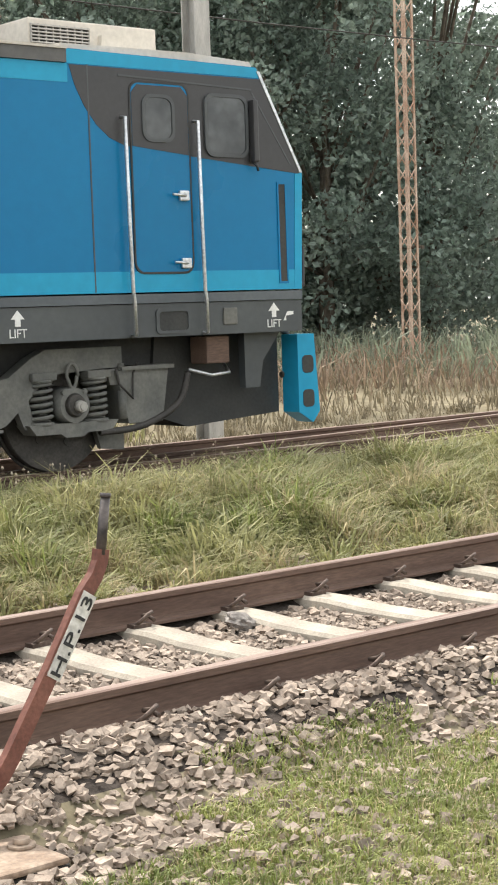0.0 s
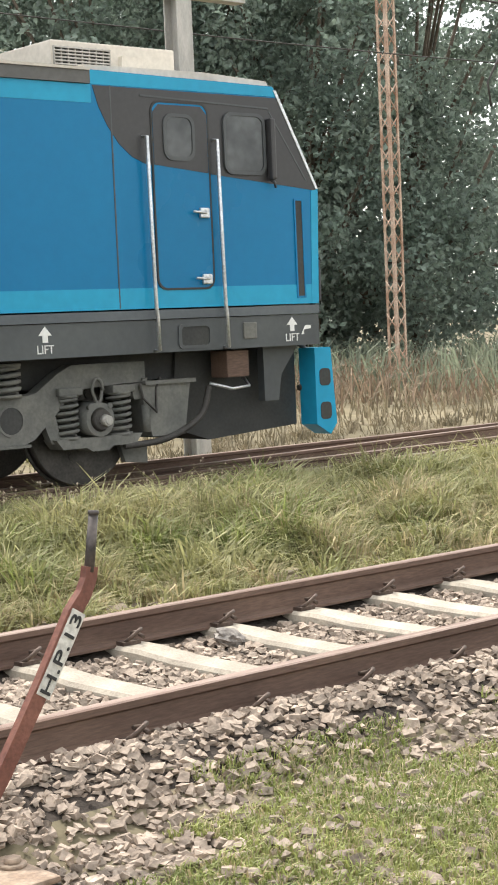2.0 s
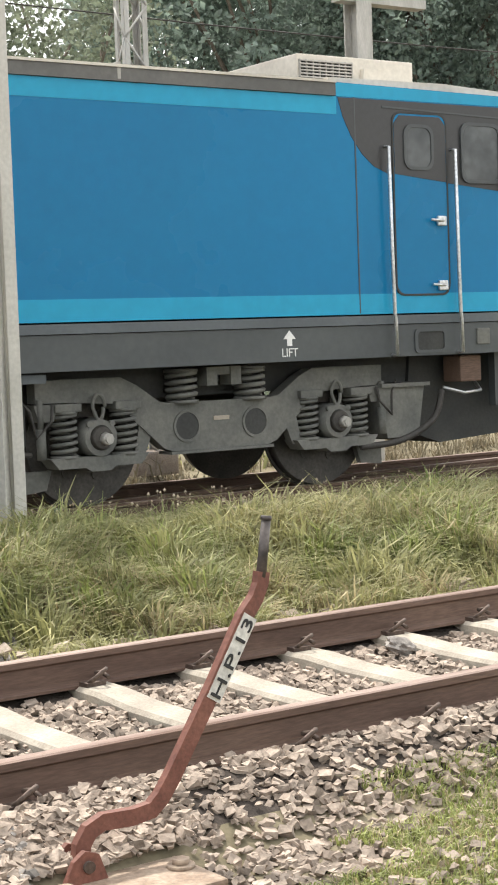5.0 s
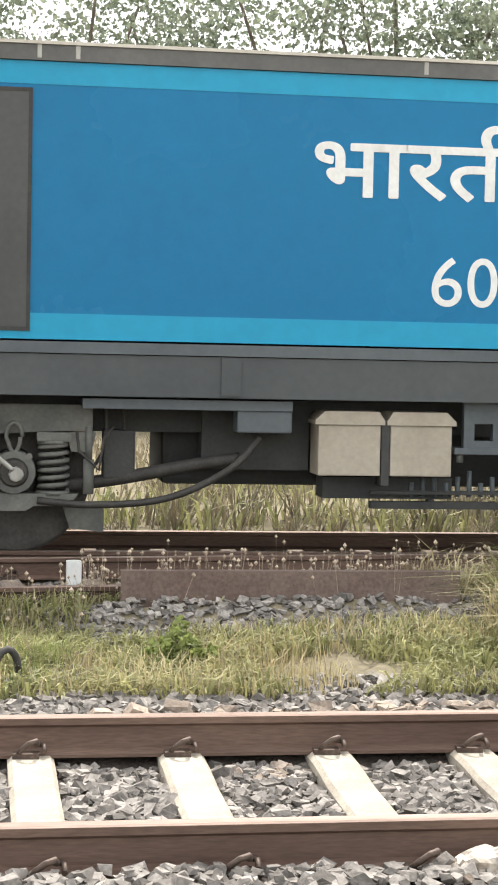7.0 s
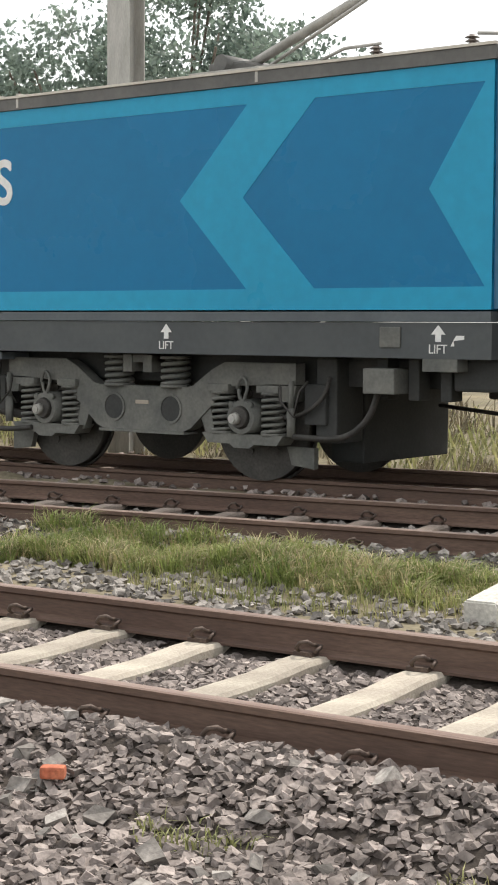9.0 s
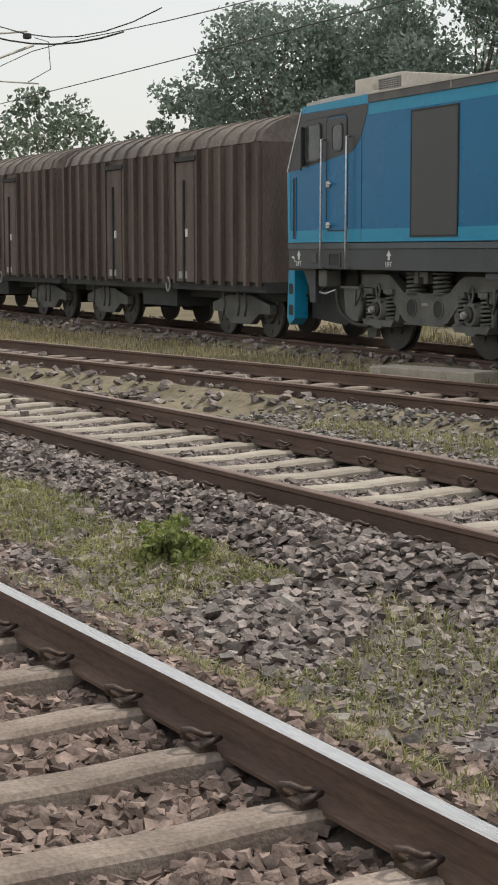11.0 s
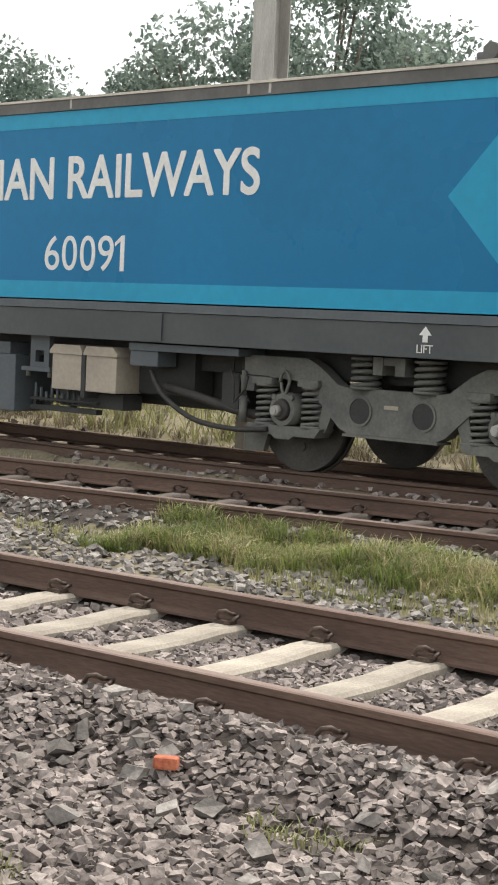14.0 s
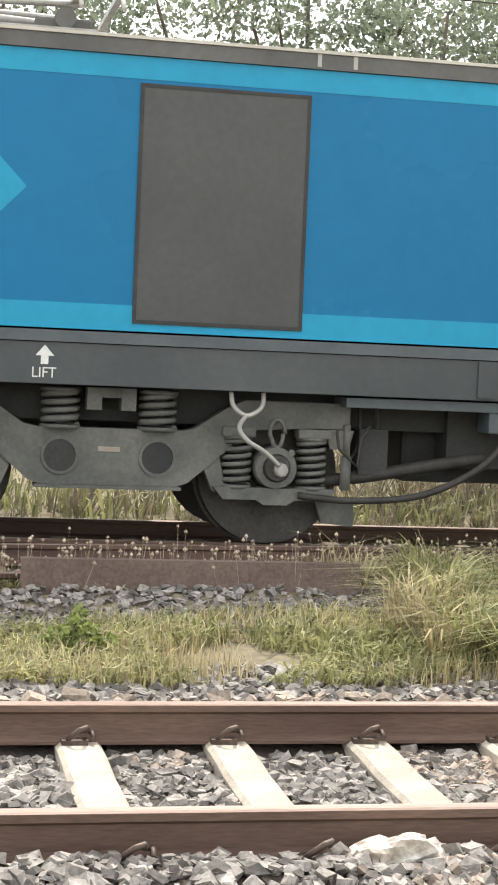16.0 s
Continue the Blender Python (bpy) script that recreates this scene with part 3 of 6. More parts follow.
def pantograph(t, u, raised):
    bm = boxes(((u - 0.9, -0.55, 4.16), (u + 0.9, -0.48, 4.22)), ((u - 0.9, 0.48, 4.16), (u + 0.9, 0.55, 4.22)), ((u - 0.9, -0.55, 4.16), (u - 0.82, 0.55, 4.22)), ((u + 0.82, -0.55, 4.16), (u + 0.9, 0.55, 4.22)))
    for a in (-0.8, 0.8):
        for b in (-0.5, 0.5):
            cyl(bm, (u + a, b, 4.02), (u + a, b, 4.17), 0.06, 0.045, 10)
    p = part("pantograph", bm, M_GALV, t, "grey steel pantograph frame")
    part("drive_housing", cyl(boxes(((u + 0.3, -0.35, 4.2), (u + 0.8, 0.35, 4.34)), bevel=0.03), (u + 0.55, -0.45, 4.32), (u + 0.55, 0.45, 4.32), 0.09, n=12), M_ROOF, p)
    if raised:
        knee, top = (u - 1.75, 0, 5.2), (u + 0.3, 0, 5.62)
        part("lower_arm", tube(bmesh.new(), [(u + 0.55, 0, 4.32), knee], 0.055, 8), M_GALV, p)
        part("control_rod", tube(bmesh.new(), [(u + 0.25, 0.1, 4.25), (u - 1.6, 0.1, 5.08)], 0.02, 6), M_GALV, p)
        part("upper_arm", tube(tube(bmesh.new(), [knee, (top[0], 0.35, top[2])], 0.03, 6), [knee, (top[0], -0.35, top[2])], 0.03, 6), M_GALV, p)
        part("bow", boxes(((top[0] - 0.2, -0.85, top[2]), (top[0] - 0.15, 0.85, top[2] + 0.04)), ((top[0] + 0.15, -0.85, top[2]), (top[0] + 0.2, 0.85, top[2] + 0.04))), M_GALV, p)
    else:
        part("lower_arm", tube(bmesh.new(), [(u + 0.55, 0, 4.32), (u - 1.9, 0, 4.42)], 0.05, 8), M_GALV, p)
        part("upper_arm", tube(tube(bmesh.new(), [(u - 1.9, 0, 4.45), (u + 0.7, 0.35, 4.46)], 0.03, 6), [(u - 1.9, 0, 4.45), (u + 0.7, -0.35, 4.46)], 0.03, 6), M_GALV, p)
        part("bow", tube(tube(boxes(((u + 0.6, -0.8, 4.46), (u + 0.66, 0.8, 4.5)), ((u + 0.95, -0.8, 4.46), (u + 1.01, 0.8, 4.5))), [(u + 0.63, -0.8, 4.48), (u + 0.63, -1.05, 4.30)], 0.02, 6), [(u + 0.98, -0.8, 4.48), (u + 0.98, -1.05, 4.30)], 0.02, 6), M_GALV, p)


def hose(t, pts, r=0.025, name="hose", material=None, label=""):
    """A rubber hose that bends smoothly through the points."""
    P = [Vector(p) for p in pts]
    out = []
    for i in range(len(P) - 1):
        a, b, c, d = P[max(i - 1, 0)], P[i], P[i + 1], P[min(i + 2, len(P) - 1)]
        for k in range(5):
            q = k / 5
            out.append(0.5 * ((2 * b) + (c - a) * q + (2 * a - 5 * b + 4 * c - d) * q * q + (3 * b - a - 3 * c + d) * q ** 3))
    out.append(P[-1])
    return part(name, tube(bmesh.new(), out, r, 7), material or M_RUBBER, t, label)


# heights on the locomotive's body: as drawn, as built
DRAWN = (0.0, 1.30, 1.62, 1.71, 1.905, 2.77, 3.672, 3.86, 7.0)
BUILT = (0.0, 1.30, 1.606, 1.742, 1.948, 2.84, 3.74, 3.92, 7.06)


def level(z):
    return float(np.interp(z, DRAWN, BUILT))


def set_levels(ob):
    """Carries every part of the body to its built height."""
    for c in ob.children:
        if c.name.startswith("bogie"):
            continue
        if c.data and c.data.users == 1:
            up = c.matrix_basis.translation.z
            for v in c.data.vertices:
                v.co.z = level(v.co.z + up) - up
        set_levels(c)


def section(side, leading):
    """One half of the twin locomotive: u runs from its inner end (0) to the cab's nose (19.65); side: which long side faces the yard."""
    t = thing("locomotive", "blue electric locomotive half with black cab mask and light stripes" if leading else "blue electric locomotive rear half with light blue chevrons", "locomotive", group="coupled locomotive halves")
    slab, blk = sided(side)
    prof = [(0, 1.71), (19.60, 1.71), (19.65, 2.9), (19.06, 3.97), (16.7, 4.0), (16.69, 3.86), (0, 3.86)]
    bm = plate(bmesh.new(), prof, -1.5, 1.5)
    body = part("body", bm, M_BLUE, t)
    bm = boxes(((0, -1.49, 1.30), (19.6, 1.49, 1.635)))
    sill = part("underframe", bm, M_SILL, t, "dark grey underframe sill")
    part("sill_ledge", plate(bmesh.new(), [(0, 1.64), (19.6, 1.64), (19.6, 1.70), (0, 1.70)], -1.51, 1.51), M_GREYBOX, sill)
    part("centre_sill", plate(bmesh.new(), [(0.5, 1.0), (19.2, 1.0), (19.45, 1.299), (0.1, 1.299)], -0.95, 0.95), M_DARK, sill)
    bm = boxes(((-0.03, -1.53, 3.862), (16.70, 1.53, 3.985)))
    box(bm, (-0.03, -1.21, 3.985), (16.7, 1.21, 4.03))
    part("roof", bm, M_ROOF, t, "dusty grey roof with a flat edge beam")
    # pale strips stand in for the sunlit top edge
    for k in (-1, 1):
        part("roof_edge", boxes(((-0.03, k * 1.22, 3.986), (16.70, k * 1.545, 4.012))), M_ROOFTOP, t, "roof edge strip in a painted sunlit tone")
    for u in (2.6, 5.9, 6.2, 9.0, 11.6, 14.2):
        part("roof_joint", boxes(((u, side * 1.532, 3.88), (u + 0.035, side * 1.2, 4.035))), M_GALV, t)
    part("cab_roof", plate(bmesh.new(), [(16.71, 3.99), (19.08, 3.975), (19.04, 4.035), (18.2, 4.075), (16.71, 4.06)], -1.42, 1.42), M_ROOFTOP, t, "cab roof with pale sunlight in its colour")
    # paint
    part("lower_stripe", slab(rect(0.0, 19.6, 1.712, 1.905)), M_CYAN, body, "light blue painted stripe")
    part("upper_stripe", slab(rect(0.0, 16.72, 3.672, 3.858)), M_CYAN, body, "light blue painted stripe")
    part("cab_stripe", slab([(16.72, 3.86), (19.12, 3.865), (19.06, 3.965), (16.7, 3.995)]), M_CYAN, body, "light blue painted stripe")
    part("nose_stripe", slab([(19.5, 1.71), (19.6, 1.71), (19.65, 2.9), (19.55, 2.88)], 0.006), M_CYAN, body, "light blue painted edge")
    part("chevron", slab([(1.93, 3.672), (2.75, 3.672), (3.61, 2.77), (2.75, 1.905), (1.93, 1.905), (2.80, 2.77)]), M_CYAN, body, "light blue painted chevron")
    part("end_triangle", slab([(0, 3.672), (0.09, 3.672), (0.66, 2.76), (0.07, 1.905), (0, 1.905)]), M_CYAN, body, "light blue painted triangle")
    d0, d1 = (4.51, 5.84) if leading else (14.05, 15.35)
    door = part("side_door", slab(rect(d0, d1, 1.80, 3.61), 0.012), M_PANEL, body, "plain dark grey side hatch")
    part("hatch_frame", ring_plate(rect(d0 - 0.03, d1 + 0.03, 1.77, 3.64), rect(d0, d1, 1.80, 3.61), side * 1.516, side * 1.49), M_DARK, door)
    if leading:
        win = part("small_hatch", slab(rect(1.06, 1.79, 2.69, 3.43), 0.012), M_PANEL, body, "small dark grey hatch")
        part("hatch_latch", blk(1.735, 1.76, 3.22, 3.34, 1.512, 1.53), M_WHITE, win)
        part("hatch_frame", ring_plate(rect(1.045, 1.805, 2.675, 3.445), rect(1.06, 1.79, 2.69, 3.43), side * 1.516, side * 1.49), M_CYAN, win)
    part("panel_seam", slab(rect(16.94, 16.955, 1.72, 3.86), 0.006), M_SILL, body)
    mask = [(16.74, 3.85), (16.80, 3.65), (16.90, 3.46), (17.03, 3.29), (17.18, 3.17), (17.36, 3.10), (18.2, 3.02), (19.62, 2.885), (19.645, 2.91), (19.13, 3.85)]
    cab = part("cab_mask", slab(mask, 0.005), M_BLACK, body, "matt black paint round the cab windows")
    # cab door and windows
    d = part("cab_door", slab(round_rect(17.44, 18.14, 1.90, 3.72, 0.1), 0.010), M_BLUE, body, "blue cab door with rounded corners")
    part("door_seal", ring_plate(round_rect(17.42, 18.16, 1.88, 3.74, 0.11), round_rect(17.44, 18.14, 1.90, 3.72, 0.1), side * 1.513, side * 1.49), M_DARK, d)
    part("door_mask", slab([(17.445, 3.10), (18.135, 3.03), (18.135, 3.62), (18.06, 3.70), (17.52, 3.70), (17.445, 3.62)], 0.014), M_BLACK, d)
    for z in (2.63, 1.98):
        part("door_handle", tube(blk(17.98, 18.10, z - 0.05, z + 0.05, 1.515, 1.55, 0.012), [(17.88, side * 1.56, z + 0.01), (18.04, side * 1.57, z)], 0.014, 6), M_STEEL, d, "bright steel handle")
    for u0, u1, z0, z1, par in ((17.60, 17.93, 3.18, 3.58, d), (18.38, 18.88, 3.06, 3.63, cab)):
        w = part("cab_window", slab(round_rect(u0, u1, z0, z1, 0.09), 0.018), M_GLASS, par, "dark reflecting cab window")
        part("window_frame", ring_plate(round_rect(u0 - 0.035, u1 + 0.035, z0 - 0.035, z1 + 0.035, 0.11), round_rect(u0, u1, z0, z1, 0.09), side * 1.528, side * 1.5), M_SILL, w)
    part("mirror", blk(18.93, 19.0, 2.98, 3.62, 1.51, 1.6, 0.02), M_BLACK, cab)
    part("mirror_arm", tube(bmesh.new(), [(18.95, side * 1.5, 3.0), (18.97, side * 1.58, 2.95), (19.0, side * 1.56, 2.9)], 0.015, 6), M_BLACK, cab)
    for u in (17.32, 18.215):
        part("handrail", tube(bmesh.new(), [(u, side * 1.5, 3.37), (u, side * 1.575, 3.37), (u + 0.01, side * 1.575, 2.4), (u + 0.02, side * 1.575, 1.72), (u + 0.04, side * 1.565, 1.66), (u + 0.045, side * 1.565, 1.32), (u + 0.045, side * 1.49, 1.32)], 0.02, 8), M_STEEL, t, "bare steel cab handrail")
    part("cab_vent", slab(rect(19.31, 19.40, 1.79, 2.77), 0.006), M_DARK, body, "narrow black vent slot")
    part("vent_rim", ring_plate(rect(19.29, 19.42, 1.77, 2.79), rect(19.31, 19.40, 1.79, 2.77), side * 1.512, side * 1.49), M_BLUE, body)
    part("step_recess", slab(round_rect(17.70, 18.06, 1.36, 1.56, 0.04), 0.003, 0.01, 1.49), M_DARK, sill)
    part("step_rim", ring_plate(round_rect(17.66, 18.10, 1.33, 1.59, 0.05), round_rect(17.70, 18.06, 1.36, 1.56, 0.04), side * 1.505, side * 1.48), M_SILL, sill)
    part("sill_plate", blk(18.52, 18.70, 1.40, 1.58, 1.49, 1.51, 0.01), M_BOGIE, sill)
    part("sill_plate", blk(0.95, 1.18, 1.40, 1.6, 1.49, 1.505, 0.01), M_BOGIE, sill)
    for u in (7.4, 12.6):
        part("sill_rib", blk(u, u + 0.16, 1.32, 1.63, 1.49, 1.51), M_SILL, sill)
    part("pillar_trim", slab([(19.615, 2.90), (19.65, 2.90), (19.10, 3.93), (19.06, 3.93)], 0.012), M_STEEL, body, "bright trim along the windscreen pillar")
    part("pillar_seam", slab([(18.98, 3.70), (19.0, 3.70), (19.50, 2.98), (19.48, 2.98)], 0.008), M_SILL, body)
    part("door_lintel", slab([(17.30, 3.77), (18.98, 3.72), (18.98, 3.74), (17.30, 3.79)], 0.012), M_SILL, cab)
    bm = bmesh.new()
    v = [bm.verts.new(p) for p in ((19.655, -1.25, 2.95), (19.655, 1.25, 2.95), (19.14, 1.2, 3.86), (19.14, -1.2, 3.86))]
    bm.faces.new(v)
    bmesh.ops.solidify(bm, geom=bm.faces[:], thickness=0.02)
    part("windscreen", bm, M_GLASS, body)
    part("nose_grab", tube(bmesh.new(), [(19.6, side * 1.38, 2.2), (19.72, side * 1.40, 2.15), (19.72, side * 1.40, 1.75), (19.6, side * 1.38, 1.7)], 0.018, 6), M_BLACK, t)
    for u, f in ((0.55, -1), (3.80, 0), (16.06, 0), (19.21, 1)):
        lift_mark(sill, u, side, f)
    # nose gear
    bm = plate(bmesh.new(), [(19.64, 1.26), (19.88, 1.26), (19.94, 0.42), (19.84, 0.30), (19.64, 0.42)], side * 1.36, side * 1.10)
    guard = part("rail_guard", bm, M_CYAN, t, "bright blue slotted rail guard")
    for z in (0.56, 0.93):
        part("guard_slot", plate(bmesh.new(), round_rect(19.70, 19.86, z - 0.09, z + 0.10, 0.05), side * 1.366, side * 1.35), M_DARK, guard)
    part("buffer_beam", plate(bmesh.new(), [(18.0, 1.3), (19.66, 1.3), (19.66, 0.42), (18.4, 0.34), (17.9, 0.5)], -1.0, 1.0), M_DARK, t)
    part("nose_hose", tube(bmesh.new(), [(19.62 + 0.16 * math.sin(k * math.pi / 8), side * 1.1, 1.32 - 0.25 + 0.25 * math.cos(k * math.pi / 8)) for k in range(9)], 0.035, 7), M_RUBBER, t)
    part("coupler", cyl(boxes(((19.5, -0.22, 0.82), (20.1, 0.22, 1.18)), bevel=0.04), (19.6, 0, 1.0), (20.25, 0, 1.0), 0.13, n=12), M_DARK, t)
    # bogies and gear below the sill
    for u in (4.37, 15.40):
        bogie(t, u, side, leading)
    gear = part("battery_box", blk(8.22, 8.74, 0.68, 1.10, 1.0, 1.40, 0.012), M_BEIGE, t, "beige battery box")
    part("box_lid", plate(bmesh.new(), [(8.19, 1.10), (8.77, 1.10), (8.77, 1.135), (8.72, 1.21), (8.27, 1.21), (8.19, 1.135)], side * 1.42, side * 0.98), M_BEIGE, gear)
    gear = part("battery_box", blk(8.82, 9.34, 0.68, 1.10, 1.0, 1.40, 0.012), M_BEIGE, t, "beige battery box")
    part("box_lid", plate(bmesh.new(), [(8.79, 1.10), (9.37, 1.10), (9.37, 1.135), (9.29, 1.21), (8.84, 1.21), (8.79, 1.135)], side * 1.42, side * 0.98), M_BEIGE, gear)
    part("box_strap", blk(8.745, 8.815, 0.6, 1.15, 1.2, 1.41, 0.01), M_DARK, t)
    part("equipment_frame", boxes(((8.3, side * 0.9, 0.48), (9.4, side * 1.2, 0.66)), ((7.3, side * 0.75, 0.7), (8.2, side * 1.05, 1.28)), ((8.7, side * 1.15, 0.40), (9.9, side * 1.25, 0.46)), ((8.7, side * 1.15, 0.52), (9.9, side * 1.25, 0.55)), ((9.2, side * 1.1, 0.4), (9.25, side * 1.2, 0.6)), ((9.85, side * 1.1, 0.4), (9.9, side * 1.2, 0.6))), M_DARK, t)
    for k in range(9):
        part("valve", cyl(bmesh.new(), (9.05 + 0.1 * k, side * 1.2, 0.5), (9.05 + 0.1 * k, side * 1.2, 0.62 + 0.05 * (k % 3)), 0.022, n=8), M_GREYBOX, t)
    cabinet = part("converter_box", boxes(((10.02, side * 0.8, 0.36), (11.04, side * 1.40, 1.05)), ((10.25, side * 0.9, 1.05), (10.62, side * 1.3, 1.2)), bevel=0.012), M_GREYBOX, t, "slate grey steel equipment box")
    part("warning_triangle", slab([(10.36, 0.72), (10.48, 0.72), (10.42, 0.83)], 0.006, 0, 1.40), M_YELLOW, cabinet, "yellow warning triangle")
    part("maker_plate", slab(rect(10.78, 10.92, 0.73, 0.84), 0.006, 0, 1.40), M_BEIGE, cabinet)
    for u in (9.62, 11.32):
        br = part("hanger_bracket", ring_plate(rect(u - 0.17, u + 0.17, 0.92, 1.30), rect(u - 0.08, u + 0.08, 0.98, 1.12), side * 1.36, side * 1.28), M_GREYBOX, t)
        part("bracket_foot", blk(u - 0.26, u + 0.26, 0.87, 0.92, 1.1, 1.42), M_GREYBOX, br)
        for k in (-0.2, 0.2):
            part("bracket_bolt", cyl(bmesh.new(), (u + k, side * 1.36, 0.80), (u + k, side * 1.36, 0.88), 0.03, n=8), M_BOGIE, br)
    part("junction_box", blk(7.55, 8.0, 1.02, 1.2, 1.1, 1.4, 0.015), M_GREYBOX, t)
    part("junction_box", blk(11.75, 12.1, 1.02, 1.2, 1.1, 1.4, 0.015), M_GREYBOX, t)
    part("cable_tray", blk(6.3, 8.0, 1.2, 1.28, 1.0, 1.42), M_GREYBOX, t)
    part("cable_tray", blk(11.6, 13.4, 1.2, 1.28, 1.0, 1.42), M_GREYBOX, t)
    part("transformer_tank", boxes(((7.0, -0.7, 0.55), (12.4, 0.7, 1.28)), bevel=0.05), M_DARK, t)
    hose(t, [(5.95, side * 1.3, 0.45), (6.4, side * 1.35, 0.42), (7.0, side * 1.35, 0.48), (7.5, side * 1.35, 0.72), (7.75, side * 1.3, 0.98)], 0.03)
    hose(t, [(6.1, side * 1.1, 0.55), (6.6, side * 1.15, 0.62), (7.2, side * 1.2, 0.74), (7.6, side * 1.2, 0.8)], 0.055)
    for u in (6.5, 6.65):
        hose(t, [(u, side * 1.1, 1.25), (u, side * 1.12, 0.9), (u - 0.1, side * 1.1, 0.7)], 0.016)
    hose(t, [(12.1, side * 1.3, 1.02), (12.4, side * 1.3, 0.85), (12.9, side * 1.3, 0.62), (13.3, side * 1.25, 0.55)], 0.026)
    hose(t, [(11.9, side * 1.2, 0.95), (12.3, side * 1.25, 0.75), (12.7, side * 1.2, 0.72)], 0.035)
    hose(t, [(17.1, side * 1.25, 0.38), (17.6, side * 1.3, 0.42), (18.05, side * 1.3, 0.62), (18.2, side * 1.28, 0.92)], 0.035)
    part("air_reservoir", plate(bmesh.new(), [(17.30, 0.98), (17.95, 0.98), (17.86, 0.45), (17.44, 0.45)], side * 1.28, side * 0.8), M_BOGIE, t)
    part("bracket_plate", blk(17.35, 18.0, 0.98, 1.02, 0.8, 1.32), M_BOGIE, t)
    part("terminal_box", blk(18.38, 18.68, 1.0, 1.28, 1.1, 1.38, 0.015), M_RUST if leading else M_BOGIE, t)
    part("cable_loom", tube(bmesh.new(), [(18.2, side * 1.3, 0.95), (18.45, side * 1.36, 0.88), (18.7, side * 1.34, 0.9), (18.75, side * 1.2, 0.98)], 0.018, 6), M_STEEL, t)
    part("side_bracket", plate(bmesh.new(), [(18.95, 1.3), (19.45, 1.3), (19.2, 1.0), (19.15, 0.72), (18.95, 0.72)], side * 1.3, side * 1.2), M_SILL, t)
    if leading:
        hose(t, [(5.33, side * 1.40, 1.29), (5.35, side * 1.44, 1.17), (5.46, side * 1.45, 1.10), (5.58, side * 1.44, 1.17), (5.60, side * 1.40, 1.29)], 0.021, "earth_strap", M_GALV, "pale braided earth strap")
        hose(t, [(5.45, side * 1.46, 1.10), (5.40, side * 1.45, 1.0), (5.47, side * 1.46, 0.90), (5.62, side * 1.46, 0.81), (5.75, side * 1.43, 0.70)], 0.021, "earth_strap", M_GALV, "pale braided earth strap")
    # inner end
    for k in (-1, 1):
        part("corner_post", boxes(((-0.06, k * 1.46, 1.72), (0.0, k * 1.30, 3.86))), M_ENDBLUE, t)
    bm = bmesh.new()
    box(bm, (-0.03, -1.3, 1.75), (0.0, 1.3, 3.84))
    part("end_wall", bm, M_ENDBLUE, t, "faded blue end wall")
    part("end_panel", boxes(((-0.05, side * 1.28, 1.76), (-0.028, side * 0.66, 3.78)), bevel=0.006), M_ENDGREY, t, "dark grey end panel")
    part("end_roof_lip", plate(bmesh.new(), [(-0.16, 3.80), (-0.03, 3.78), (-0.03, 3.99), (-0.12, 3.95)], -1.4, 1.4), M_SILL, t)
    for z0, z1 in ((2.80, 3.35),):
        bx = part("end_vent_box", boxes(((-0.14, side * 0.92, z0), (-0.045, side * 1.34, z1)), bevel=0.02), M_ENDGREY, t)
        part("vent_hood", plate(bmesh.new(), [(-0.25, z1 - 0.14), (-0.14, z1 - 0.02), (-0.14, z1 - 0.05), (-0.24, z1 - 0.17)], side * 0.94, side * 1.32), M_BOGIE, bx)
    part("drawbar_housing", boxes(((-0.55, -0.5, 0.9), (0.6, 0.5, 1.35)), ((-0.05, -1.3, 1.0), (0.5, 1.3, 1.3)), bevel=0.03), M_DARK, t)
    for u in (0.55, 0.9, 1.25):
        part("pipe_stub", boxes(((u, side * 1.05, 0.9), (u + 0.12, side * 1.25, 1.3)), bevel=0.015), M_DARK, t)
    part("terminal_box", blk(1.05, 1.4, 0.96, 1.2, 1.1, 1.45, 0.015), M_BOGIE, t)
    part("foot_step", blk(0.35, 0.72, 1.18, 1.30, 1.3, 1.49, 0.01), M_BOGIE, sill)
    hose(t, [(1.32, side * 1.3, 0.98), (1.45, side * 1.3, 0.7), (1.75, side * 1.3, 0.52), (2.35, side * 1.25, 0.50)], 0.032)
    hose(t, [(1.95, side * 1.2, 1.1), (2.0, side * 1.25, 0.9), (2.2, side * 1.25, 0.75), (2.5, side * 1.2, 0.68)], 0.022)
    part("equipment_rack", boxes(((1.9, side * 0.7, 0.45), (2.15, side * 1.15, 1.28)), bevel=0.02) if not leading else boxes(((2.0, side * 0.7, 0.6), (2.2, side * 1.0, 1.28)), bevel=0.02), M_DARK, t)
    if not leading:
        hose(t, [(-0.3, side * 0.9, 1.2), (-0.25, side * 0.85, 0.97), (-0.05, side * 0.65, 0.79), (0.3, side * 0.35, 0.73), (0.8, side * 0.0, 0.74), (1.75, -side * 0.5, 0.77)], 0.022)
        part("equipment_box", boxes(((1.95, -side * 1.0, 0.22), (2.35, side * 0.6, 1.29)), bevel=0.02), M_DARK, t, "dark steel equipment case below the sill")
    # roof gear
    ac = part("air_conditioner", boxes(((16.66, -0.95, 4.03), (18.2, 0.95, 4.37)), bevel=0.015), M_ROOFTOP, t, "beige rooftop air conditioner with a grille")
    bm = bmesh.new()
    for i in range(8):
        box(bm, (16.68, side * 0.95, 4.06 + 0.033 * i), (17.36, side * 0.985, 4.073 + 0.033 * i))
    for i in range(9):
        box(bm, (16.68 + 0.084 * i, side * 0.95, 4.07), (16.692 + 0.084 * i, side * 0.975, 4.31))
    part("grille", bm, M_GALV, ac)
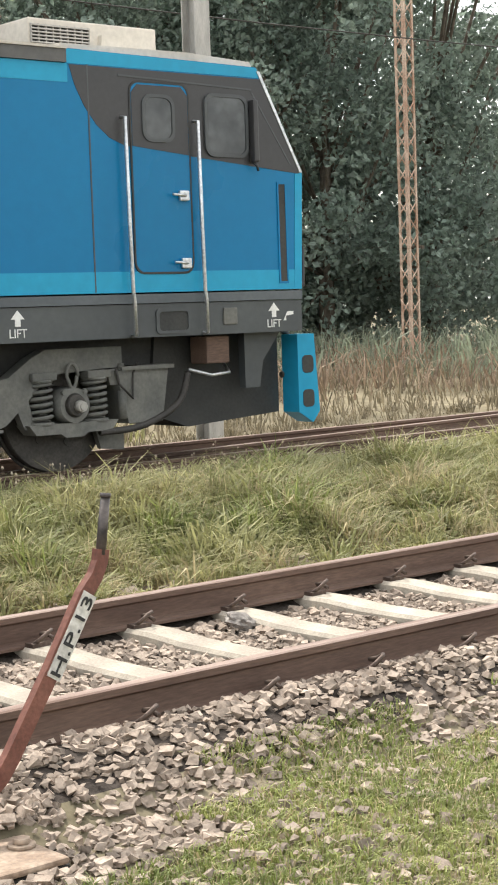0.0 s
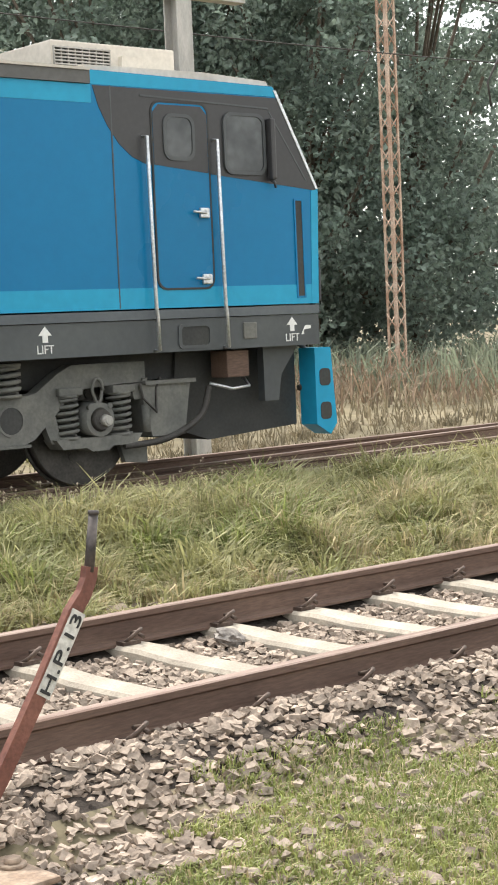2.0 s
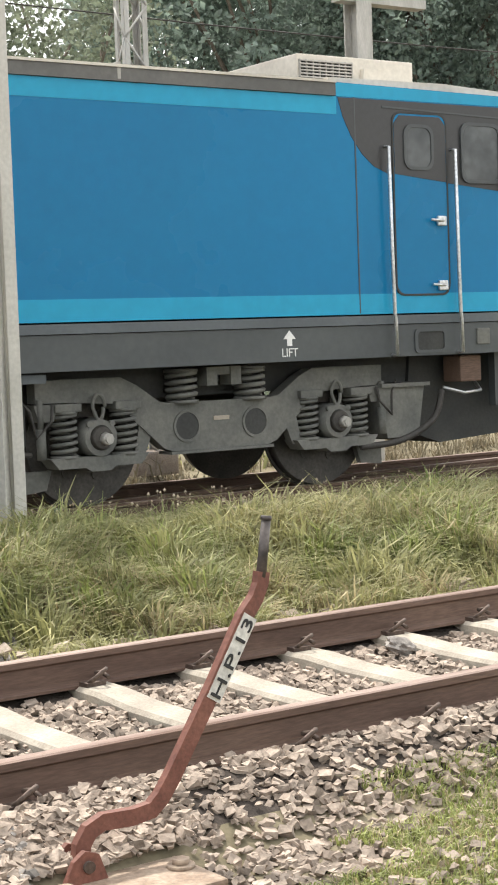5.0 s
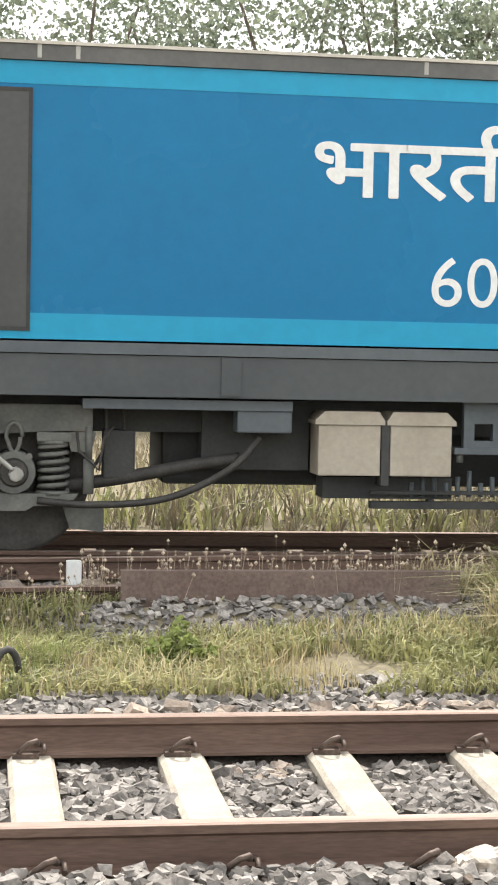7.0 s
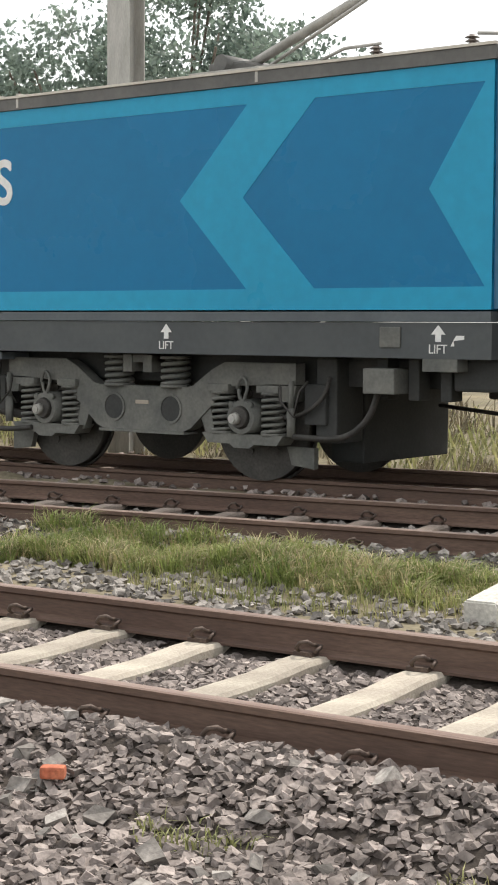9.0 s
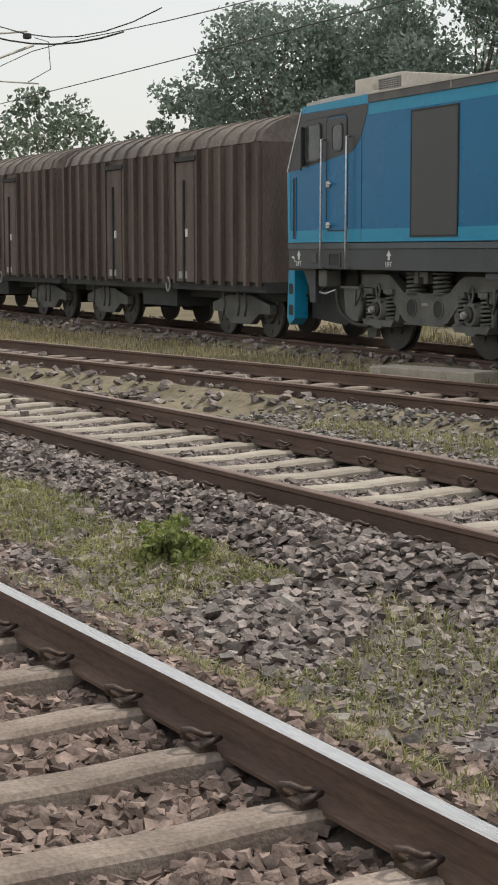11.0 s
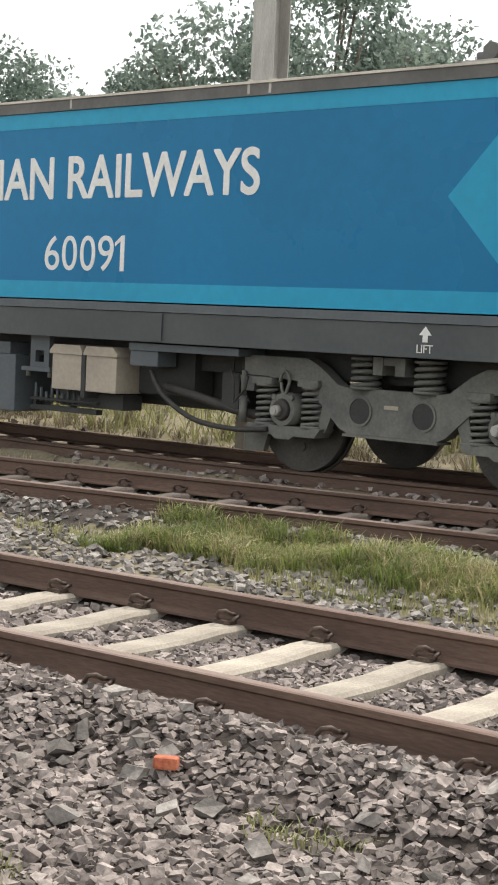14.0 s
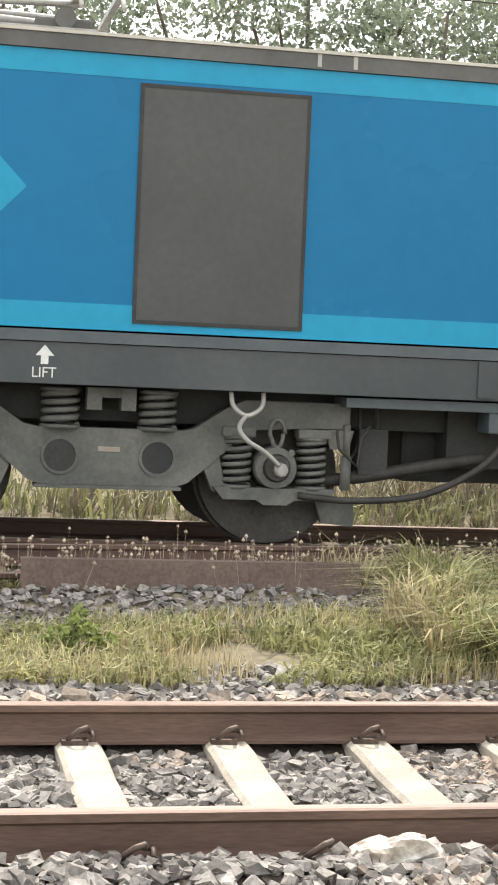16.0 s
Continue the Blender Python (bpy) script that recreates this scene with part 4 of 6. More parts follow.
    part("grille_shadow_box", boxes(((16.68, side * 0.94, 4.05), (17.36, side * 0.955, 4.31))), M_DARK, ac)
    part("hatch", plate(bmesh.new(), [(17.46, 4.08), (17.78, 4.08), (17.74, 4.25), (17.48, 4.25)], side * 1.02, side * 0.95), M_ROOFTOP, ac)
    pantograph(t, 3.4, not leading)
    for u in (0.68, 1.75):
        insulator(t, u, side * 0.75, 4.02, 0.22, 0.07)
    insulator(t, 0.12, side * 0.1, 4.03, 0.46, 0.12, 8)
    part("bus_bar", tube(bmesh.new(), [(0.62, side * 0.75, 4.25), (0.30, side * 0.7, 4.22), (0.0, side * 0.6, 4.32), (-0.12, side * 0.4, 4.34), (-0.16, side * 0.1, 4.30)], 0.018, 6), M_GALV, t)
    part("bus_bar", tube(bmesh.new(), [(1.70, side * 0.75, 4.26), (2.15, side * 0.72, 4.26), (2.5, side * 0.6, 4.2)], 0.018, 6), M_GALV, t)
    if leading:
        bm = bmesh.new()
        for i in range(15):
            u = -1.13 + i * 0.08
            box(bm, (u, -0.02, 1.5), (u + 0.05, 0.92, 3.88))
        box(bm, (-1.10, 0.02, 1.55), (-0.02, 0.87, 3.83))
        cyl(bm, (-0.35, 0.0, 3.9), (-0.35, 0.85, 3.9), 0.16, n=12)
        part("gangway_bellows", bm, M_BELLOWS, t, "dark ribbed rubber gangway bellows")
        for k in range(4):
            a, b = -0.49 + k * 0.13, 0.56 - k * 0.14
            y = side * (1.15 - 0.05 * k)
            hose(t, [(a, y, 1.22), (a + 0.06, y, 1.02), (a * 0.5 + 0.04, y, 0.76 + 0.02 * k), (0.09, y, 0.62 + 0.015 * k), (b * 0.5 + 0.06, y, 0.74 + 0.03 * k), (b - 0.05, y, 1.02), (b, y, 1.22)], 0.02)
        part("hose_coupling", cyl(cyl(bmesh.new(), (0.07, side * 1.05, 0.66), (0.10, side * 1.05, 0.46), 0.035, n=8), (0.10, side * 1.05, 0.46), (0.10, side * 1.05, 0.40), 0.05, n=8), M_RUBBER, t)
        hose(t, [(-1.2, side * 1.3, 1.65), (-0.8, side * 1.35, 1.42), (-0.3, side * 1.35, 1.42), (0.0, side * 1.3, 1.6)], 0.035)
        hose(t, [(-1.15, side * 0.8, 1.9), (-0.6, side * 1.0, 1.8), (-0.2, side * 1.1, 2.2), (-0.05, side * 1.2, 2.9)], 0.03)
        part("cable_plug", cyl(bmesh.new(), (-1.15, side * 1.2, 1.5), (-0.85, side * 1.25, 1.35), 0.06, n=10), M_BOGIE, t)
    # lettering
    def words(name, s, u0, u1, z0, z1, label, bold=0.006):
        me = text_mesh(s, z1 - z0, abs(u1 - u0), name, bold)
        me.materials.append(M_WHITE)
        at = pose(u0, -1.502, z0) if side < 0 else pose(max(u0, u1), 1.502, z0, 0, 0, 180)
        part(name, me, None, body, label, at=at)

    def digits(u0, u1, z0, z1):
        """The five figures of the number, each cut by itself."""
        w, h = u1 - u0, z1 - z0
        for ch, a, b in (("6", 0.0, 0.19), ("0", 0.225, 0.415), ("0", 0.455, 0.645), ("9", 0.68, 0.87), ("1", 0.885, 1.0)):
            if ch == "1":
                k = (b - a) * w
                bm = plate(bmesh.new(), [(0.58 * k, 0), (k, 0), (k, h), (0.70 * k, h), (0, 0.80 * h), (0, 0.69 * h), (0.58 * k, 0.84 * h)], -0.004, 0.004)
                me = mesh_of(bm, "figure", M_WHITE)
            else:
                me = text_mesh(ch, h, (b - a) * w, "figure")
                me.materials.append(M_WHITE)
            at = pose(u0 + a * w, -1.502, z0) if side < 0 else pose(u1 - a * w, 1.502, z0, 0, 0, 180)
            part("figure", me, None, body, "white painted figure of the number", at=at)

    if leading:
        words("lettering", "\u092d\u093e\u0930\u0924\u0940\u092f \u0930\u0947\u0932", 8.13, 11.50, 2.87, 3.48, "white painted lettering in Devanagari script", 0.009)
        digits(9.11, 10.44, 2.03, 2.42)
    else:
        words("lettering", "INDIAN RAILWAYS", 6.04, 11.45, 2.84, 3.32, "white painted capital lettering", 0.012)
        digits(8.05, 9.42, 2.03, 2.42)
    set_levels(t)
    return t


def wagon(i):
    """A bogie covered wagon: ribbed sides, two doors, ribbed barrel roof."""
    paint = M_TEAL if i >= 3 else M_WAGON
    t = thing("covered_wagon", "teal covered goods wagon with ribbed sides" if i >= 3 else "brown ribbed steel covered goods wagon with barrel roof", "wagon", group="covered wagons of the train")
    L = 5.15
    body = part("body", boxes(((-L, -1.48, 1.05), (L, 1.48, 3.58))), paint, t)
    bm = bmesh.new()
    n = 10
    arc = [(1.5 * math.cos(math.pi * k / n), 3.58 + 0.58 * math.sin(math.pi * k / n)) for k in range(n + 1)]
    def barrel(x0, x1, grow):
        rings = [[bm.verts.new((x, y * grow, 3.58 + (z - 3.58) * grow)) for y, z in arc] for x in (x0, x1)]
        for k in range(n):
            bm.faces.new((rings[0][k], rings[0][k + 1], rings[1][k + 1], rings[1][k])).smooth = True
        bm.faces.new(rings[0])
        bm.faces.new(rings[1][::-1])
    barrel(-L, L, 1.0)
    xs = [-L + 0.25 + k * (2 * L - 0.5) / 14 for k in range(15)]
    roof = part("roof", bm, paint if i >= 3 else M_WAGROOF, t, "dusty ribbed barrel roof")
    for x in xs:
        bm = bmesh.new()
        barrel(x - 0.055, x + 0.055, 1.035)
        part("roof_rib", bm, paint if i >= 3 else M_WAGROOF, roof)
    for x in [-L + 0.06] + [-L + 0.55 + k * (2 * L - 1.1) / 17 for k in range(18)] + [L - 0.06]:
        if min(abs(x + 1.9), abs(x - 1.9)) > 0.5:
            part("rib", plate(bmesh.new(), rect(x - 0.05, x + 0.05, 0.98, 3.56), -1.48, -1.57), paint, body)
    for x in (-1.9, 1.9):
        d = part("door", boxes(((x - 0.42, -1.56, 1.02), (x + 0.42, -1.48, 3.36))), paint, t, "steel wagon door with a long bolt")
        part("door_rail", boxes(((x - 0.5, -1.60, 3.37), (x + 0.55, -1.5, 3.46))), M_DARK, d)
        part("door_bolt", boxes(((x - 0.05, -1.60, 1.0), (x + 0.0, -1.56, 3.0))), M_DARK, d)
        part("door_seal", boxes(((x + 0.06, -1.585, 1.9), (x + 0.14, -1.56, 2.06))), M_WHITE, d)
        part("door_card", boxes(((x - 0.3, -1.565, 1.08), (x + 0.1, -1.56, 1.22))), M_GALV, d)
    part("solebar", boxes(((-L - 0.1, -1.45, 0.86), (L + 0.1, 1.45, 1.04)), ((-0.9, -1.3, 0.5), (0.9, 1.3, 0.9)), ((-L, -1.0, 0.7), (L, 1.0, 0.9))), M_DARK, t)
    part("coupler", boxes(((-L - 0.4, -0.2, 0.75), (L + 0.4, 0.2, 1.05)), bevel=0.03), M_DARK, t)
    for u in (-3.5, 3.5):
        b = part("bogie", boxes(((u - 0.2, -1.0, 0.4), (u + 0.2, 1.0, 0.7)), bevel=0.02), M_BOGIE, t)
        for s in (-1, 1):
            bm = bmesh.new()
            plate(bm, [(u - 1.25, 0.62), (u - 0.5, 0.78), (u + 0.5, 0.78), (u + 1.25, 0.62), (u + 1.25, 0.45), (u + 0.8, 0.45), (u + 0.42, 0.24), (u - 0.42, 0.24), (u - 0.8, 0.45), (u - 1.25, 0.45)], s * 1.12, s * 0.98)
            part("side_frame", bm, M_BOGIE, b)
        for k in (-0.12, 0.0, 0.12):
            part("spring", spring_bm(u + k, -1.05, 0.32, 0.58, 0.05, 0.014, 4), M_DARK, b)
        for a in (-0.95, 0.95):
            w = part("wheelset", WAGON_WHEELSET, None, b, at=pose(u + a, 0, 0.464))
            ROLLING.append((w, True, 0.464, pose(u + a, 0, 0.464)))
        for k in (-0.45, 0.2, 0.5):
            part("brake_rod", tube(bmesh.new(), [(u + k, -1.3, 1.0), (u + k + 0.12, -1.3, 0.62), (u + k - 0.05, -1.25, 0.4)], 0.025, 6), M_BOGIE, t)
    part("door_ring", tube(bmesh.new(), [(0.9 + 0.09 * math.cos(k * math.pi / 6), -1.5, 0.95 + 0.14 * math.sin(k * math.pi / 6)) for k in range(13)], 0.02, 6), M_GALV, t)
    return t


LOCO = section(-1, True)
LOCO2 = section(1, False)
WAGONS = [wagon(i) for i in range(11)]

# ---- ballast, grass and trees ----
rng = np.random.default_rng(7)
# beige ballast copy, its sunlit brightness put into the base colour
M_STONE_PALE = mat("ballast_stone_pale", (0.25, 0.203, 0.165), (0.41, 0.34, 0.28), 9, 50, 0.9, 0, 0.3, island=0.35, spec=0.15)
M_GRASSBRIGHT = mat("fresh_grass_blades", (0.16, 0.205, 0.055), (0.31, 0.335, 0.12), 0.9, 9, 0.6, 0, 0, island=0.35, through_light=0.4)
# paler leaf copies for far trees, the air's haze mixed into their colour
M_LEAFPALE = mat("haze_tinted_leaves", (0.15, 0.18, 0.125), (0.25, 0.28, 0.20), 0.5, 5, 0.6, 0, 0, island=0.35, through_light=0.45)
M_LEAFHAZE = mat("dense_haze_tinted_leaves", (0.15, 0.20, 0.165), (0.275, 0.335, 0.28), 0.5, 5, 0.6, 0, 0, island=0.35, through_light=0.48)
M_REED = mat("dry_reeds", (0.155, 0.13, 0.082), (0.28, 0.235, 0.158), 0.6, 7, 0.8, 0, 0, island=0.4, through_light=0.3)
M_BRUSH = mat("brown_brush", (0.20, 0.145, 0.10), (0.33, 0.25, 0.18), 0.6, 7, 0.9, 0, 0, island=0.4, through_light=0.2)
TRACKS = ((y_near, -75, 40), (y_front, -75, 40), (y_side, -48, 22), (y_train, -160, 60))


def stuff(name, verts, faces, material, label, category):
    me = bpy.data.meshes.new(name)
    me.from_pydata(verts, [], faces)
    for m in material if isinstance(material, (list, tuple)) else (material,):
        me.materials.append(m)
    return tagged(new(name, me), label, category, kind="stuff")


def turned(n):
    """n random rotation matrices."""
    q = rng.normal(size=(n, 4))
    q /= np.linalg.norm(q, axis=1)[:, None]
    w, x, y, z = q.T
    return np.stack([1 - 2 * (y * y + z * z), 2 * (x * y - z * w), 2 * (x * z + y * w), 2 * (x * y + z * w), 1 - 2 * (x * x + z * z), 2 * (y * z - x * w), 2 * (x * z - y * w), 2 * (y * z + x * w), 1 - 2 * (x * x + y * y)], 1).reshape(n, 3, 3)


CUBE = np.array([(x, y, z) for x in (-1, 1) for y in (-1, 1) for z in (-1, 1)], float)
CUBE_F = np.array([(0, 1, 3, 2), (4, 6, 7, 5), (0, 4, 5, 1), (2, 3, 7, 6), (0, 2, 6, 4), (1, 5, 7, 3)])


def clear_of_track(x, y):
    """Whether a stone may lie at x, y: off the rails and off the bare part of the sleepers."""
    if 2.51 < x < 3.15 and 4.62 < y < 4.99:
        return False
    for f, x0, x1 in TRACKS:
        if x0 < x < x1:
            d = y - f(x)
            if abs(abs(d) - 0.8725) < 0.075:
                return False
            if abs(d) < 0.99 and f in (y_near, y_front, y_side):
                ph = 0.3 if f is y_front else FIRST
                k = (x - ph) / STEP
                if abs(k - round(k)) * STEP < (0.11 if f is y_near else 0.1):
                    return False
    return True


def stones(name, x0, x1, y0, y1, n, size, material, label, keep=None, lift=0.0):
    xy = np.stack([rng.uniform(x0, x1, n), rng.uniform(y0, y1, n)], 1)
    pts = [(x, y, height(x, y)) for x, y in xy if clear_of_track(x, y) and (keep is None or keep(x, y))]
    P = np.array(pts)
    m = len(P)
    s = size * rng.uniform(0.5, 1.4, (m, 1)) * rng.uniform(0.62, 1.4, (m, 3))
    V = CUBE[None] * (1 + rng.uniform(-0.58, 0.15, (m, 8, 3)))
    V = np.einsum("nij,nkj->nki", turned(m), V * s[:, None, :] * 0.5) * np.array([1, 1, 0.68])
    V += P[:, None, :] + np.stack([np.zeros(m), np.zeros(m), size * rng.uniform(-0.1, 0.6, m) + lift], 1)[:, None, :]
    F = (CUBE_F[None] + 8 * np.arange(m)[:, None, None]).reshape(-1, 4)
    return stuff(name, V.reshape(-1, 3).tolist(), F.tolist(), material, label, "ballast")


def patchy(x, y, k=0.7, seed=11, cut=0.0):
    return noise.noise((x * k, y * k, seed)) > cut


def blades(name, x0, x1, y0, y1, n, h0, h1, w, material, label, keep=None, droop=0.5, heap=None, clump=0):
    """Bent blades of grass, standing on the ground."""
    xy = np.stack([rng.uniform(x0, x1, n), rng.uniform(y0, y1, n)], 1)
    if clump:
        c = xy[:max(n // clump, 1)]
        pick = rng.integers(0, len(c), n)
        xy = c[pick] + rng.normal(size=(n, 2)) * 0.055
        off = xy - c[pick]
    ok = [i for i, (x, y) in enumerate(xy) if keep is None or keep(x, y)]
    P = np.array([(xy[i][0], xy[i][1], height(*xy[i]) - 0.01) for i in ok])
    m = len(P)
    h = rng.uniform(h0, h1, m)
    if heap is not None:
        h = h * np.array([heap(x, y) for x, y, z in P])
    a = rng.uniform(0, 2 * math.pi, m)
    if clump:
        a = np.arctan2(off[ok, 1], off[ok, 0]) + rng.normal(size=m) * 0.5
    d = np.stack([np.cos(a), np.sin(a), np.zeros(m)], 1)
    s = np.stack([-np.sin(a + 0.6), np.cos(a + 0.6), np.zeros(m)], 1) * (w * rng.uniform(0.6, 1.3, m))[:, None]
    up = np.array([0, 0, 1.0])
    lean = (droop * rng.uniform(0.3, 1.4, m))[:, None]
    mid = P + up * (h * 0.62)[:, None] + d * lean * (h * 0.25)[:, None]
    tip = P + up * (h * (1.0 - 0.25 * lean[:, 0]))[:, None] + d * lean * (h * 0.8)[:, None]
    V = np.stack([P - s * 0.5, P + s * 0.5, mid + s * 0.4, mid - s * 0.4, tip], 1).reshape(-1, 3)
    b = (5 * np.arange(m))[:, None]
    F = (np.array([[0, 1, 2, 3]]) + b).tolist() + (np.array([[3, 2, 4]]) + b).tolist()
    return stuff(name, V.tolist(), F, material, label, "grass")


green_front = lambda x, y: patchy(x, y, 0.55, 21, -0.6 if y < 4.45 else (-0.25 if y < 4.8 else (0.08 if y < 5.1 else 0.4)))
bare = lambda x, y: not green_front(x, y)

# ballast: nearest beds dense, farther ones coarser
M_STONE_DARK = mat("ballast_stone_dark", (0.115, 0.085, 0.071), (0.29, 0.225, 0.195), 9, 50, 0.85, 0, 0.3, island=0.6, spec=0.15)
stones("ballast_stones", -9.5, -2.0, -0.2, 3.6, 25000, 0.048, M_STONE_DARK, "angular brown and pinkish ballast stones round stained sleepers")
stones("ballast_stones", -22, -9.5, -0.2, 4.0, 15000, 0.060, M_STONE_DARK, "angular brown ballast stones along the worn rails")
stones("ballast_stones", -6.5, 0.0, 3.6, 8.5, 36000, 0.040, M_STONE, "pinkish grey ballast stones round pale sleepers")
stones("ballast_stones", -16, -6.5, 3.0, 8.5, 24000, 0.052, M_STONE, "pinkish brown ballast stones between two tracks")
stones("ballast_stones", 0.0, 2.6, 4.2, 8.4, 10500, 0.046, M_STONE_GREY, "grey angular ballast stones round pale sleepers")
stones("ballast_stones", 1.0, 10.5, 3.3, 8.2, 42000, 0.039, M_STONE_PALE, "pale beige ballast stones beside rusty rails", lambda x, y: (x > 2.4 or (y < 5.3 and x > 1.5) or patchy(x, y, 1.0, 5, 0.1)) and (y > 5.0 or rng.random() < 0.25 or not green_front(x, y)))
stones("ballast_stones", -16, 0.5, 8.3, 13.6, 17000, 0.05, M_STONE_GREY, "grey ballast stones round the siding")
stones("ballast_stones", -14, 12, 13.2, 17.0, 4500, 0.07, M_STONE, "dark ballast stones under the train")
stones("ballast_stones", -45, -16, 3.0, 19.0, 11000, 0.10, M_STONE, "distant brown ballast stones along the tracks", lambda x, y: min(abs(y - f(x)) for f, a, b in TRACKS) < 1.9)
stones("ballast_stones", 2.36, 3.3, 4.99, 5.3, 640, 0.04, M_STONE_PALE, "pale stones heaped behind the lever box", None, 0.0)
stones("ballast_stones", 2.3, 2.5, 4.75, 5.25, 260, 0.04, M_STONE_PALE, "pale stones heaped beside the lever box", None, 0.02)
stones("ballast_stones", 0.3, 4.6, 10.4, 13.6, 9500, 0.05, M_STONE_GREY, "grey ballast stones round the steel channel")
stones("loose_stones", -8, 2, 3.4, 5.4, 200, 0.075, M_STONE_GREY, "larger loose grey stones on the ballast", None, 0.01)
stones("ballast_stones", 0.0, 4.6, 8.2, 9.5, 3600, 0.05, M_STONE_GREY, "grey ballast stones among weeds")
stones("loose_stones", 0.5, 8, 8.0, 8.8, 260, 0.09, M_STONE_PALE, "loose pale stones at the grass edge")

# grass
tuft = lambda x, y: max(0.3, 0.9 + 0.8 * noise.noise((x * 2.2, y * 2.2, 12)) + 0.4 * noise.noise((x * 6, y * 6, 15)))
crest = lambda x, y: max(0.2, 0.45 + 0.55 * math.exp(-((y - 10.6) / 1.5) ** 2) + 0.6 * noise.noise((x * 1.1, y * 1.1, 2)) + 0.6 * noise.noise((x * 3.1, y * 3.1, 5)))
blades("tall_grass", 0.9, 15.0, 7.9, 12.7, 60000, 0.28, 0.58, 0.017, M_GRASS, "tall drooping green grass between two tracks", lambda x, y: y > (8.45 if x < 4.2 else 8.0) + 0.35 * noise.noise((x, 0, 4)) and x > 3.5 + 0.6 * noise.noise((y * 1.5, 0, 9)) and (x < 9 or y < 12.3 - 0.1 * (x - 9) + 0.5), 1.5, crest, 55)
blades("tall_dry_grass", 0.9, 15.0, 8.3, 12.8, 44000, 0.2, 0.5, 0.014, M_GRASSDRY, "straw-coloured blades among the tall grass", lambda x, y: patchy(x, y, 0.5, 8, -0.1) and x > 3.3 + 0.6 * noise.noise((y * 1.5, 0, 9)), 1.4, crest, 30)
blades("fresh_tufts", 3.6, 12.0, 9.0, 12.2, 14000, 0.25, 0.55, 0.018, M_GRASSBRIGHT, "bright yellow-green tufts in the tall grass", lambda x, y: patchy(x, y, 0.9, 31, 0.1), 1.2, crest, 40)
blades("low_weeds", 14.0, 34.0, 7.5, 13.0, 15000, 0.06, 0.25, 0.02, M_GRASS, "low green weeds beside the rails", lambda x, y: patchy(x, y, 0.3, 3, -0.2))
blades("grass_mound", -3.9, 0.4, 9.1, 11.3, 17000, 0.07, 0.22, 0.008, M_GRASSBRIGHT, "soft green grass mound between the tracks", lambda x, y: ((x + 1.6) / 2.2) ** 2 + ((y - 10.2) / 1.0) ** 2 < 1 + 0.6 * noise.noise((x * 2, y * 2, 1)), 1.2, tuft, 35)
blades("mound_dry_grass", -3.9, 0.4, 9.1, 11.3, 7000, 0.07, 0.22, 0.008, M_GRASSDRY, "straw-coloured blades in the grass mound", lambda x, y: ((x + 1.6) / 2.2) ** 2 + ((y - 10.2) / 1.0) ** 2 < 1 + 0.4 * noise.noise((x * 2, y * 2, 1)) and patchy(x, y, 1.6, 71, -0.1), 1.2, tuft, 25)
blades("grass_strip", -15, -4.2, 8.9, 10.7, 11000, 0.04, 0.15, 0.008, M_GRASS, "thin green grass strip on stony ground", lambda x, y: y < y_side(x) - 1.5 and patchy(x, y, 0.5, 9, -0.15))
blades("grass_strip", -9.0, -4.6, 9.3, 10.7, 16000, 0.08, 0.24, 0.009, M_GRASSBRIGHT, "green grass hump beside a white block", lambda x, y: abs(y - 10.05) < 0.55 + 0.5 * noise.noise((x * 1.4, y * 1.4, 9)), 1.2, tuft, 30)
blades("hump_dry_grass", -9.0, -4.6, 9.3, 10.7, 8000, 0.08, 0.24, 0.009, M_GRASSDRY, "straw-coloured blades in the grass hump", lambda x, y: abs(y - 10.05) < 0.5 + 0.5 * noise.noise((x * 1.4, y * 1.4, 9)), 1.2, tuft, 25)
blades("dry_weeds", 0.0, 4.4, 9.0, 12.3, 12000, 0.05, 0.24, 0.008, M_GRASSDRY, "dry yellowish weeds on stony ground", lambda x, y: patchy(x, y, 1.1, 14, -0.1) and not (0.6 < x < 3.5 and 10.75 < y < 11.5))
blades("green_weeds", -0.4, 4.4, 8.6, 12.0, 20000, 0.05, 0.22, 0.018, M_GRASS, "patchy green weeds on stony ground", lambda x, y: patchy(x, y, 1.3, 17, -0.18) and y > 9.0 and not (0.6 < x < 3.5 and 10.75 < y < 11.5), 1.4)
blades("short_grass", 1.2, 8.5, 3.2, 5.5, 80000, 0.025, 0.08, 0.008, M_GRASSBRIGHT, "short trodden grass between stones", green_front, 1.0)
blades("short_dry_grass", 1.2, 8.5, 3.2, 5.5, 26000, 0.02, 0.08, 0.007, M_GRASSDRY, "short straw-coloured grass between stones", green_front, 1.1)
blades("short_grass", -15, -1.5, 3.0, 4.9, 30000, 0.05, 0.12, 0.008, M_GRASS, "thin short grass on the ballast", lambda x, y: patchy(x, y, 0.8, 23, 0.02), 1.0)
blades("short_grass", -32, -8, 3.6, 4.95, 48000, 0.04, 0.12, 0.013, M_GRASS, "short green grass between two tracks", lambda x, y: patchy(x, y, 0.6, 29, -0.3) and abs(y - 4.3) < 0.5 + 0.3 * noise.noise((x * 0.8, y, 3)), 1.2, None, 30)
blades("dry_grass_bank", -48, -9, 11.2, 15.0, 16000, 0.05, 0.2, 0.016, M_GRASSDRY, "low dry grass between siding and train", lambda x, y: y_side(x) + 1.4 < y < y_train(x) - 1.6)
blades("green_bank", -48, -9, 11.2, 15.0, 8000, 0.05, 0.16, 0.016, M_GRASS, "low green grass between siding and train", lambda x, y: y_side(x) + 1.4 < y < y_train(x) - 1.6 and patchy(x, y, 0.4, 41, 0))
